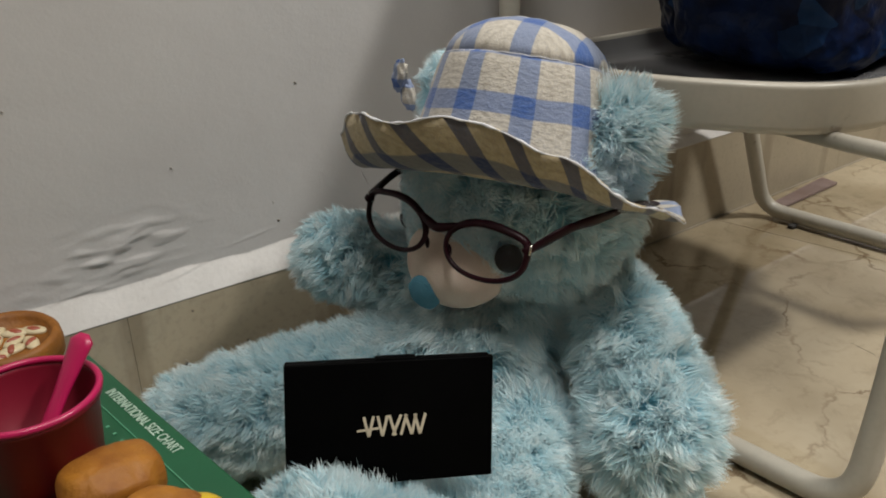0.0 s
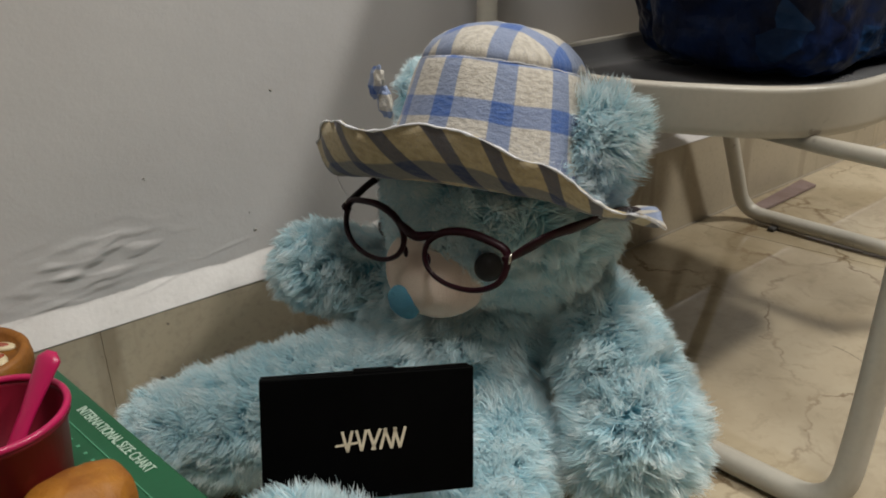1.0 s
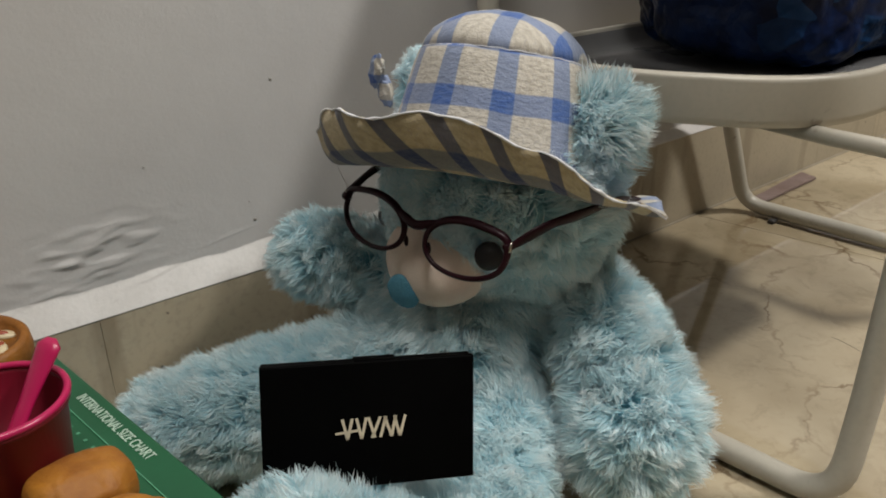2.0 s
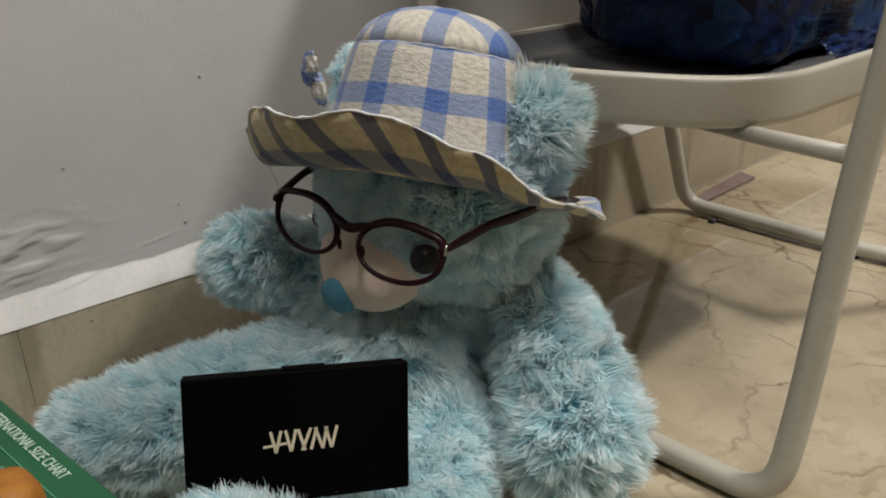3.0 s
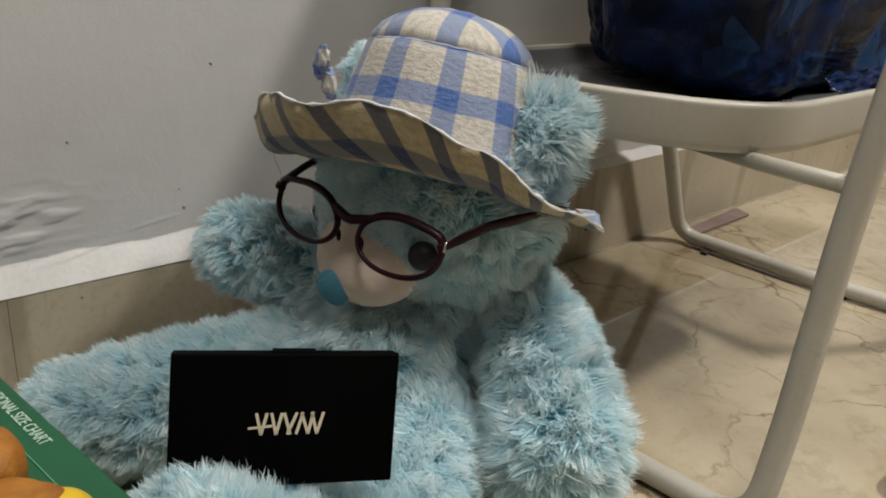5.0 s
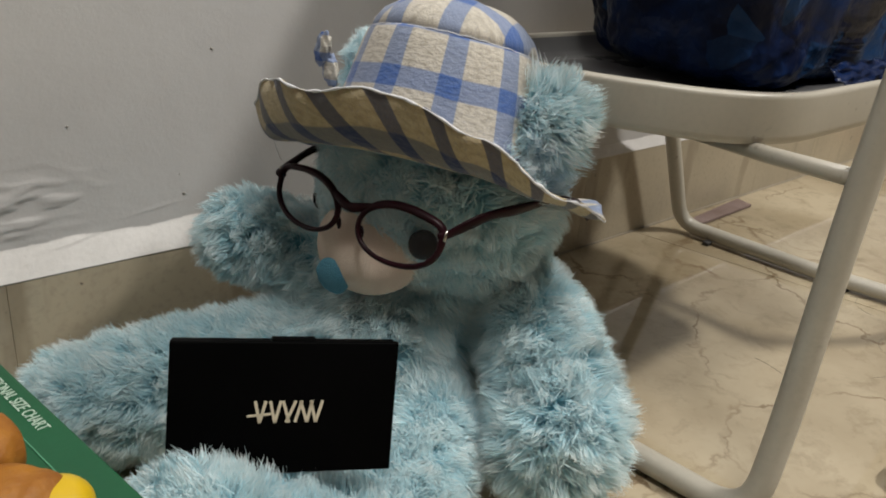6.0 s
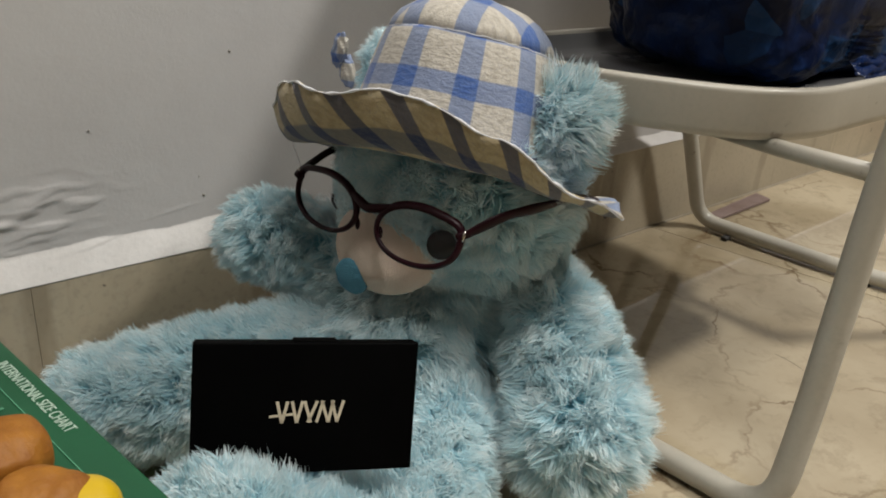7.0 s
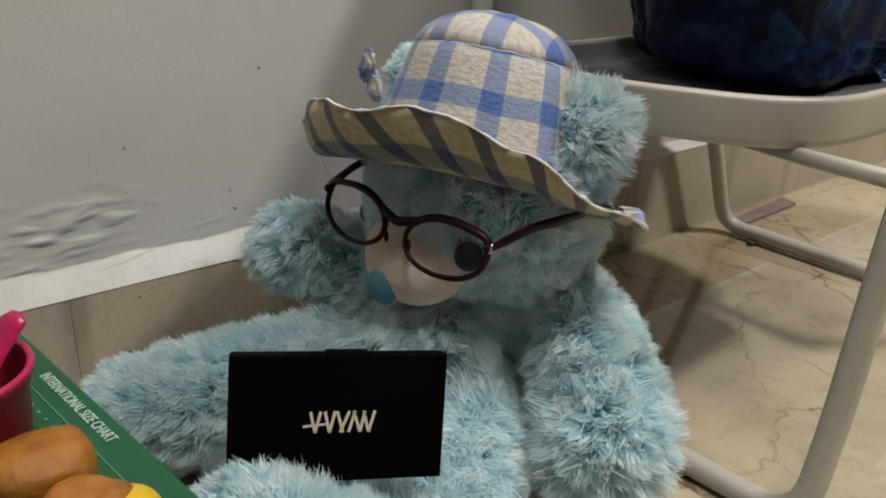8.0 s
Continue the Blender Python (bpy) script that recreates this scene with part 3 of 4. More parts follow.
def plush(blob, others, parent, mat, density, rng, keep=None, label="", strands=76, spread=0.0041):
    """One furry part: its skin with tufts of tapering strands."""
    bm = blob.skin()
    bmesh.ops.triangulate(bm, faces=bm.faces[:])
    bm.normal_update()
    bm.verts.index_update()
    co = np.array([v.co[:] for v in bm.verts])
    no = np.array([v.normal[:] for v in bm.verts])
    tri = np.array([[v.index for v in f.verts] for f in bm.faces])
    bm.free()
    a, b, c = co[tri[:, 0]], co[tri[:, 1]], co[tri[:, 2]]
    area = np.linalg.norm(np.cross(b - a, c - a), axis=1) / 2
    count = int(area.sum() * density * blob.amount)
    pick = rng.choice(len(tri), count, p=area / area.sum())
    u = rng.random((count, 2))
    u = np.where(u.sum(1, keepdims=True) > 1, 1 - u, u)
    root = a[pick] + u[:, :1] * (b - a)[pick] + u[:, 1:] * (c - a)[pick]
    nor = (1 - u.sum(1, keepdims=True)) * no[tri[pick, 0]] + u[:, :1] * no[tri[pick, 1]] + u[:, 1:] * no[tri[pick, 2]]
    nor /= np.linalg.norm(nor, axis=1, keepdims=True)
    ok = np.ones(count, bool)
    for o in others:
        ok &= ~o.holds(root, 0.97)
    if keep:
        ok &= keep(root)
    ok &= (root[:, 2] > 0.004) & (nor @ np.array((0.68, 0.68, -0.2)) < 0.6)
    root, nor = root[ok], nor[ok]
    count = len(root)
    # each tuft leans with the pile, and as its neighbours do
    swirl = np.array([(0.6 * noise.noise_vector(Vector(p * 24.0)) + 0.4 * noise.noise_vector(Vector(p * 70.0)))[:] for p in root])
    way = nor + blob.lean * np.array(blob.flow) + blob.swirl * swirl + 0.12 * rng.normal(size=(count, 3))
    way += np.maximum(0, 0.25 - (way * nor).sum(1, keepdims=True)) * nor
    way /= np.linalg.norm(way, axis=1, keepdims=True)
    size = blob.length * (0.75 + 0.6 * rng.random((count, 1)))
    if blob.name == "head":  # shorter pile on the face
        size *= 1 - 0.55 * np.clip((nor @ np.array(FACING) - 0.35) / 0.35, 0, 1)[:, None]
    K = strands
    off = rng.normal(size=(count, K, 3)) * spread
    off -= (off * nor[:, None]).sum(2, keepdims=True) * nor[:, None]
    tint = np.repeat(rng.random(count), K)
    r0 = (root[:, None] + off).reshape(-1, 3)
    end = root[:, None] + size[:, None] * way[:, None] * (0.62 + 0.45 * rng.random((count, K, 1))) + off * blob.soft * 0.75 + rng.normal(size=(count, K, 3)) * spread * 0.20
    end = end.reshape(-1, 3)
    end[:, 2] = np.maximum(end[:, 2], 0.0015)
    nn = np.repeat(nor, K, 0)
    L = np.linalg.norm(end - r0, axis=1, keepdims=True)
    mid = r0 + nn * L * 0.45
    r0 = r0 - nn * 0.002
    flat = np.cross(end - r0, rng.normal(size=r0.shape))
    flat /= np.linalg.norm(flat, axis=1, keepdims=True) + 1e-9
    width = 0.00040 * (0.7 + 0.6 * rng.random((len(r0), 1)))
    cols, vs = [], []
    for s, w in ((0.0, 1.0), (0.42, 0.95), (0.78, 0.65)):
        p = (1 - s) ** 2 * r0 + 2 * s * (1 - s) * mid + s * s * end
        cols += [p - flat * width * w, p + flat * width * w]
        vs += [s, s]
    cols.append(end)
    vs.append(1.0)
    verts = np.stack(cols, 1)
    n = len(verts)
    base = np.arange(n)[:, None, None] * 7
    faces = (base + np.array([[0, 1, 3], [0, 3, 2], [2, 3, 5], [2, 5, 4], [4, 5, 6]])).reshape(-1, 3)
    verts = verts.reshape(-1, 3)
    # the skin under the pile
    faces = np.concatenate([faces, tri + len(verts)])
    uv_v = np.concatenate([np.tile(vs, n), np.zeros(len(co))])
    uv_u = np.concatenate([np.repeat(tint, 7), np.zeros(len(co))])
    verts = np.concatenate([verts, co])
    me = bpy.data.meshes.new(blob.name)
    me.vertices.add(len(verts))
    me.vertices.foreach_set("co", verts.astype(np.float32).ravel())
    me.loops.add(faces.size)
    me.loops.foreach_set("vertex_index", faces.astype(np.int32).ravel())
    me.polygons.add(len(faces))
    me.polygons.foreach_set("loop_start", np.arange(0, faces.size, 3, dtype=np.int32))
    me.update(calc_edges=True)
    layer = me.uv_layers.new(name="UVMap")
    layer.data.foreach_set("uv", np.stack([uv_u[faces.ravel()], uv_v[faces.ravel()]], 1).astype(np.float32).ravel())
    me.polygons.foreach_set("use_smooth", np.ones(len(faces), bool))
    me.materials.append(mat)
    ob = new(blob.name, me)
    ob.parent = parent
    return tagged(ob, label)


HEAD = Vector((0.113, -0.172, 0.192))
EYES = ((0.0555, -0.2255, 0.1810), (0.060, -0.126, 0.176))
FACING = Vector((-0.86, -0.03, -0.42)).normalized()


def bear():
    b = thing("teddy_bear", "fluffy pale blue plush teddy bear sitting against the wall", "teddy bear")
    rng = np.random.default_rng(7)
    head = Blob("head", centre=HEAD, radii=(0.069, 0.071, 0.065), length=0.0145, flow=(0.3, -0.1, -0.5), lean=0.35, amount=1.15, swirl=1.1)
    torso = Blob("torso", balls=[(0.1100, -0.1700, 0.114, 0.044), (0.0780, -0.1700, 0.082, 0.053), (0.0580, -0.1860, 0.055, 0.051)], flow=(-0.1, 0, -1), length=0.0145, lean=0.6, swirl=0.55, soft=0.6, amount=1.15)
    arm_wall = Blob("arm", balls=[(0.082, -0.128, 0.108, 0.044), (0.060, -0.096, 0.128, 0.026), (0.032, -0.073, 0.138, 0.022)], flow=(-0.7, 0.1, -0.5), length=0.014, amount=1.2, swirl=0.6)
    arm_room = Blob("arm", balls=[(0.1450, -0.2250, 0.119, 0.026), (0.1350, -0.2500, 0.105, 0.0285), (0.1290, -0.2720, 0.085, 0.0310)], flow=(0.0, -0.1, -0.6), length=0.0135, lean=0.4, amount=1.2, swirl=0.5, soft=0.55)
    paw = Blob("paw", centre=(0.1200, -0.2845, 0.066), radii=(0.0335, 0.0335, 0.038), flow=(0.0, 0.0, -0.4), length=0.0168, lean=0.15, amount=1.1, swirl=0.24, soft=0.62)
    leg_wall = Blob("leg", balls=[(0.040, -0.150, 0.064, 0.044), (-0.0306, -0.0936, 0.050, 0.0345), (-0.0830, -0.0610, 0.0385, 0.0285)], flow=(-0.8, -0.2, -0.1), length=0.0140, lean=0.45, amount=1.25, swirl=0.4, soft=0.65)
    leg_room = Blob("leg", balls=[(0.055, -0.225, 0.048, 0.039), (0.00, -0.264, 0.036, 0.033), (-0.048, -0.264, 0.050, 0.030), (-0.092, -0.251, 0.078, 0.028)], flow=(-0.9, 0.1, 0.3), length=0.013, lean=0.4, amount=1.2, swirl=0.5, soft=0.6)
    ear_room = Blob("ear", centre=(0.1335, -0.232, 0.241), radii=(0.014, 0.0195, 0.023), axes=Euler((0.3, 0.1, 0.8)).to_matrix(), flow=(0.3, -0.5, -0.1), length=0.0155, lean=0.25, amount=1.5, swirl=0.5, soft=0.85)
    ear_wall = Blob("ear", centre=(0.114, -0.110, 0.248), radii=(0.018, 0.022, 0.024), flow=(0, 0.6, 0.2), length=0.011)
    muzzle_in = Blob("muzzle", centre=HEAD + FACING * 0.062, radii=(0.030, 0.030, 0.030))
    eye_sockets = [Blob("socket", centre=e, radii=(r, r, r)) for e, r in zip(EYES, (0.0135, 0.0080))]
    parts = [head, torso, arm_wall, arm_room, paw, leg_wall, leg_room, ear_room, ear_wall]
    for p in parts:
        others = [o for o in parts if o is not p] + ([muzzle_in] + eye_sockets if p is head else [])
        plush(p, others, b, FUR, 32000, rng)
    f = frame_of(FACING)
    felt = sphere_bm(Matrix.Translation(HEAD + FACING * 0.061 + Vector((0.0, -0.004, -0.001))) @ f.to_4x4() @ Matrix.Diagonal((0.037, 0.028, 0.033, 1)), 5, 0.012, 2.0)
    part("muzzle", felt, FELT, b, "short-piled cream felt muzzle")
    tip = sphere_bm(Matrix.Translation((0.0280, -0.1795, 0.1506)) @ frame_of((-1.28, -0.55, -0.25)).to_4x4() @ Matrix.Diagonal((0.0108, 0.0120, 0.0048, 1)), 4, 0.05, 3.0)
    part("nose", tip, NOSE, b, "round blue felt nose")
    for e in EYES:
        part("eye", sphere_bm(Matrix.Translation(e) @ Matrix.Diagonal((0.0085, 0.0085, 0.0085, 1)), 3), EYE, b, "round black plastic eye")
    return b


bear()


# ---- the hat ----
HAT_UP = Vector((0.325, 0.126, 1.0)).normalized()
HAT_X = Vector((0.786, -0.618, 0.0))
HAT_X = (HAT_X - HAT_UP * HAT_X.dot(HAT_UP)).normalized()
HAT = Matrix((HAT_X, HAT_UP.cross(HAT_X), HAT_UP)).transposed().to_4x4()
HAT.translation = (0.095, -0.181, 0.209)


def uv_set(bm, fn):
    layer = bm.loops.layers.uv.new("UVMap")
    for f in bm.faces:
        for l in f.loops:
            l[layer].uv = fn(l)


def hat():
    h = thing("bucket_hat", "blue and cream checked cotton bucket hat on the bear", "hat")
    sides = 96
    # crown side and domed top
    def crown(profile, name, cloth):
        bm = bmesh.new()
        ang, hgt = {}, {}
        rings = []
        for r, z in profile:
            ring = []
            for k in range(sides + 1):
                a = 2 * math.pi * k / sides
                w = 1 + 0.022 * noise.noise((math.cos(a) * 2, math.sin(a) * 2, z * 30)) + 0.010 * noise.noise((math.cos(a) * 9, math.sin(a) * 9, z * 120))
                v = bm.verts.new(HAT @ Vector((r * w * math.cos(a), r * w * math.sin(a), z + 0.002 * noise.noise((a * 2, z * 20, 1)))))
                ang[v], hgt[v] = (a, r), z
                ring.append(v)
            rings.append(ring)
        for p, q in zip(rings, rings[1:]):
            for k in range(sides):
                bm.faces.new((p[k], p[k + 1], q[k + 1], q[k]))
        uv_set(bm, lambda l: cloth(*ang[l.vert], hgt[l.vert]))
        ob = part(name, bm, PLAID, h)
        mod = ob.modifiers.new("thickness", "SOLIDIFY")
        mod.thickness = 0.0012
        return ob

    side = [(0.0665, 0.0), (0.0645, 0.011), (0.0620, 0.024), (0.0596, 0.037), (0.0575, 0.050), (0.0550, 0.062), (0.0530, 0.069), (0.0515, 0.0710)]
    crown(side, "crown_band", lambda a, r, z: (a * 0.0555 - 0.0077, z + 0.0083))
    top = [(0.0518, 0.0698), (0.0500, 0.0765), (0.0460, 0.0830), (0.039, 0.0890), (0.031, 0.0935), (0.021, 0.0965), (0.010, 0.0982), (0.0004, 0.0985)]
    crown(top, "crown_top", lambda a, r, z: (r * math.cos(a + 0.35) + 0.008, r * math.sin(a + 0.35) + 0.012))
    part("seam", tube_bm([HAT @ Vector((0.0522 * math.cos(t), 0.0522 * math.sin(t), 0.0706 + 0.0006 * noise.noise((math.cos(t) * 9, math.sin(t) * 9, 2)))) for t in np.linspace(0, 2 * math.pi, 160)[:-1]], 0.00030, 6, True), PIPING, h)

    # brim: turned up towards the face, falling at the side
    def shape(a):
        """Edge radius and rise at the angle a about the hat."""
        d = math.degrees(a)
        rise = np.interp(d, [0, 30, 90, 150, 180, 200, 225, 255, 280, 300, 315, 330, 350, 360], [-0.004, 0.0, 0.0, 0.006, 0.014, 0.022, 0.027, 0.026, 0.019, 0.005, -0.005, -0.007, -0.005, -0.002])
        far = np.interp(d, [0, 90, 180, 255, 300, 350, 360], [0.109, 0.099, 0.110, 0.097, 0.095, 0.111, 0.109])
        return far + 0.002 * math.sin(5 * a + 1) + 0.0012 * math.sin(17 * a), rise + 0.002 * math.sin(6 * a) + 0.0022 * math.sin(9 * a + 0.6)

    bm = bmesh.new()
    info, rings = {}, []
    steps = 10
    for j in range(steps + 1):
        t = j / steps
        ring = []
        for k in range(145):
            a = 2 * math.pi * k / 144
            r1, dz = shape(a)
            left = math.exp(-((math.degrees(a) - 188) / 34) ** 2)
            r = 0.066 + (r1 - 0.066) * t ** (0.82 - 0.36 * left)
            z = dz * t ** (1.3 + 0.8 * left) - (0.005 + 0.004 * left) * math.sin(math.pi * t) + 0.0035 * t * noise.noise((math.cos(a) * 4, math.sin(a) * 4, 3))
            v = bm.verts.new(HAT @ Vector((r * math.cos(a), r * math.sin(a), z)))
            info[v] = (a * 0.104 + t * 0.040, t * 0.034 + 0.001)
            ring.append(v)
        rings.append(ring)
    for p, q in zip(rings, rings[1:]):
        for k in range(144):
            bm.faces.new((p[k], p[k + 1], q[k + 1], q[k]))
    edge = [v.co.copy() for v in rings[-1][:-1]]
    uv_set(bm, lambda l: info[l.vert])
    bm.normal_update()
    upward = sum(f.normal.dot(HAT_UP) for f in bm.faces) > 0
    # the underside gets the plaid with its shade coloured in
    ob = part("brim", bm, [PLAID, BRIM_UNDER] if upward else [BRIM_UNDER, PLAID], h)
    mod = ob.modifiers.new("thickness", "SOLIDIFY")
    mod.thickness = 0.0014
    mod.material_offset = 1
    part("piping", tube_bm([p + 0.0007 * noise.noise_vector(p * 400) for p in edge], [max(0.00018, 0.00055 + 0.0009 * noise.noise(p * 170)) for p in edge], 6, True), PIPING, h, "white frayed edging")
    part("loose_thread", tube_bm(spline([(0.030, -0.112, 0.226), (0.029, -0.113, 0.214), (0.033, -0.116, 0.200)], 10), 0.0002, 5), PIPING, h)
    # small tied tab at the back
    c = Vector((0.077, -0.100, 0.258))
    for off, size, tilt in (((-0.001, 0.007, 0.0065), (0.0040, 0.0060, 0.0115), 0.35), ((0.003, 0.004, -0.0065), (0.0040, 0.0066, 0.0115), -0.35)):
        bm = sphere_bm(Matrix.Translation(c + Vector(off)) @ Matrix.Rotation(tilt, 4, "X") @ Matrix.Diagonal((*size, 1)), 4, 0.30, 2.2)
        uv_set(bm, lambda l: (l.vert.co.y * 2, l.vert.co.z * 2))
        part("tab", bm, PLAID, h)
    return h


hat()


# ---- the spectacles ----
def spectacles():
    g = thing("spectacles", "dark maroon plastic spectacles with clear lenses on the bear's nose", "glasses")
    left, right = Vector((0.024, -0.131, 0.205)), Vector((0.050, -0.250, 0.200))
    u = (right - left).normalized()
    down = Vector((-0.30, 0.0, -1.0))
    down = (down - u * down.dot(u)).normalized()
    out = down.cross(u).normalized()
    mid = (left + right) / 2
    half = (right - left).length / 2

    def at(x, y, z=0.0):
        return mid + u * x + down * y + out * (z + 0.0055 * (1 - (x / half) ** 2))

    for s in (-1, 1):
        pts = []
        for k in range(64):
            a = 2 * math.pi * k / 64
            rx, ry = 0.0256, 0.0158
            x, y = math.cos(a), math.sin(a)
            e = 0.95
            lift = 1 + 0.13 * math.exp(-((x * s - 0.80) / 0.28) ** 2 - ((y + 0.60) / 0.4) ** 2)
            x, y = math.copysign(abs(x) ** e, x) * rx * lift, math.copysign(abs(y) ** e, y) * ry * lift
            pts.append(at(s * 0.0335 + x, 0.0126 + y - 0.05 * s * x, 0.0))
        ring = part("rim", tube_bm(pts, [0.0015 + 0.0006 * max(0.0, -math.sin(2 * math.pi * k / 64)) for k in range(64)], 10, True, flat=1.35), ACETATE, g)
        bm = bmesh.new()
        bm.faces.new([bm.verts.new(p) for p in pts])
        bmesh.ops.recalc_face_normals(bm, faces=bm.faces[:])
        lens = part("lens", bm, LENS, ring, "clear slightly hazy lens")
        lens.visible_shadow = False
    part("bridge", tube_bm(spline([at(-0.0165, 0.0015), at(-0.0090, 0.0045, 0.0005), at(0.0, 0.0072, 0.0010), at(0.0090, 0.0045, 0.0005), at(0.0165, 0.0015)], 18), [0.0014 + 0.0014 * math.sin(math.pi * i / 17) for i in range(18)], 10), ACETATE, g)
    arms = ((-1, [(0.070, -0.105, 0.204), (0.120, -0.100, 0.198), (0.150, -0.105, 0.192)]),
            (1, [(0.07, -0.2576, 0.2057), (0.093, -0.2591, 0.2062), (0.1301, -0.2514, 0.202), (0.173, -0.2367, 0.1889), (0.1946, -0.232, 0.1717)]))
    for s, way in arms:
        hinge = at(s * half, 0.003, -0.001)
        corner = at(s * (half - 0.004), 0.006, 0.001)
        p = spline([corner, hinge] + way, 34)
        temple = part("temple", tube_bm(p, [0.0022 + 0.0010 * math.sin(math.pi * min(i / 26, 1)) + 0.0003 * math.sin(i * 0.9) for i in range(34)], 10, flat=0.45, up=(0, 1, 0)), ACETATE, g)
        part("hinge_pin", tube_bm([hinge + out * 0.0022 - down * 0.002, hinge + out * 0.0022 + down * 0.004], 0.0008, 8), METAL, temple, "small metal hinge pin")
    for s in (-1, 1):
        part("nose_pad", sphere_bm(Matrix.Translation(at(s * 0.0085, 0.019, -0.004)) @ Matrix.Diagonal((0.0012, 0.0020, 0.0040, 1)), 2), ACETATE, g)
    return g


spectacles()


# ---- the black case ----
def palette():
    c = thing("make_up_case", "flat black plastic case lying upright on the bear's lap", "case")
    tl, tr, br = Vector((-0.089, -0.221, 0.164)), Vector((0.005, -0.269, 0.156)), Vector((-0.006, -0.282, 0.094))
    u = (tr - tl).normalized()
    v = (br - tr)
    v = (v - u * v.dot(u))
    hgt = v.length
    v.normalize()
    w = u.cross(v).normalized()
    if w.dot(Vector((0.22, 0.25, 0))) < 0:
        w = -w
    wid = (tr - tl).length
    m = Matrix((u, v, w)).transposed().to_4x4()
    m.translation = tl
    part("lid", placed(box_bm((0, 0, 0), (wid, hgt, 0.0045), 0.0008), m), BLACK, c)
    part("base", placed(box_bm((0.0006, 0.0006, 0.0049), (wid - 0.0006, hgt - 0.0006, 0.0105), 0.0008), m), BLACK, c)
    part("latch", placed(box_bm((wid * 0.43, -0.0009, 0.002), (wid * 0.625, 0.002, 0.0085), 0.0006), m), BLACK, c)
    # printed mark: slanting strokes and a cross stroke
    a0, b0 = 0.335 * wid, 0.665 * wid
    y0, y1 = 0.440 * hgt, 0.605 * hgt
    strokes = [(0.10, 0.17, 1), (0.17, 0.24, -1), (0.30, 0.37, 1), (0.37, 0.44, -1), (0.47, 0.56, 1), (0.52, 0.64, -1), (0.64, 0.72, -1), (0.70, 0.80, 1), (0.80, 0.86, -1), (0.84, 0.92, 1), (0.92, 1.0, -1)]

    def bar(p, q, t):
        bm = bmesh.new()
        d = (q - p).normalized()
        s = Vector((-d.y, d.x, 0)) * t / 2
        lo = [bm.verts.new(k + Vector((0, 0, -0.0003))) for k in (p - s, p + s, q + s, q - s)]
        hi = [bm.verts.new(k + Vector((0, 0, 0.0002))) for k in (p - s, p + s, q + s, q - s)]
        bm.faces.new(lo)
        bm.faces.new(hi[::-1])
        for i in range(4):
            bm.faces.new((lo[i], lo[(i + 1) % 4], hi[(i + 1) % 4], hi[i]))
        bmesh.ops.recalc_face_normals(bm, faces=bm.faces[:])
        part("printed_stroke", placed(bm, m), CREAM_INK, c, "cream printed stroke", smooth=False)

    for s, e, way in strokes:
        x0, x1 = a0 + (b0 - a0) * s, a0 + (b0 - a0) * e
        bar(Vector((x0, y0 if way > 0 else y1, 0)), Vector((x1, y1 if way > 0 else y0, 0)), 0.0014)
    bar(Vector((a0, (y0 + y1) / 2 + 0.002, 0)), Vector((a0 + 0.011, (y0 + y1) / 2 + 0.001, 0)), 0.0011)
    return c


palette()


# ---- the green box and the toys on it ----
TOP = 0.12
EDGE = (Vector((-0.1455, -0.058, 0)), Vector((-0.121, -0.255, 0)))
ALONG = (EDGE[1] - EDGE[0]).normalized()
INWARD = Vector((ALONG.y, -ALONG.x, 0))


def on_box(a, b, z=0.0):
    """A place on the box's lid: a along its edge from the far corner, b inwards."""
    return EDGE[0] + ALONG * a + INWARD * b + Vector((0, 0, TOP + z))


def box_frame(a, b, z=0.0):
    m = Matrix((ALONG, INWARD, Vector((0, 0, 1)))).transposed().to_4x4()
    m.translation = on_box(a, b, z)
    return m


def text_bm(words, size):
    data = bpy.data.curves.new("words", "FONT")
    data.body, data.size = words, size
    data.extrude, data.space_character = 0.0002, 1.0
    ob = new("words", data)
    dg = bpy.context.evaluated_depsgraph_get()
    me = bpy.data.meshes.new_from_object(ob.evaluated_get(dg))
    bm = bmesh.new()
    bm.from_mesh(me)
    bpy.data.objects.remove(ob)
    bpy.data.curves.remove(data)
    bpy.data.meshes.remove(me)
    return bm


def shoe_box():
    s = thing("shoe_box", "green cardboard shoe box with white printing on its lid", "box")
    m = box_frame(0, 0)
    part("lid", placed(box_bm((0, 0, -0.03), (0.30, 0.185, 0.0), 0.0012), m), GREEN, s)
    part("body", placed(box_bm((0.002, 0.002, -TOP + 0.0005), (0.298, 0.183, -0.004), 0.001), m), GREEN, s)
    bm = text_bm("INTERNATIONAL SIZE CHART", 0.0082)
    xs = [v.co.x for v in bm.verts]
    k = 0.0790 / (max(xs) - min(xs))
    bm2 = placed(bm, box_frame(0.0553, 0.0112, 0.0003) @ Matrix.Diagonal((k, -1, 1, 1)) @ Matrix.Diagonal((1, 1, 1, 1)))
    bmesh.ops.recalc_face_normals(bm2, faces=bm2.faces[:])
    part("lettering", bm2, WHITE_INK, s, "white capital letters", smooth=False)
    part("printed_line", placed(box_bm((0.02, 0.0180, 0.0001), (0.27, 0.0185, 0.0005)), m), PALE_INK, s, smooth=False)
    for i in range(9):
        part("printed_bar", placed(box_bm((0.045 + 0.0085 * i, 0.0235, 0.0001), (0.0468 + 0.0085 * i, 0.0252, 0.0005)), m), PALE_INK, s, smooth=False)
    return s


shoe_box()


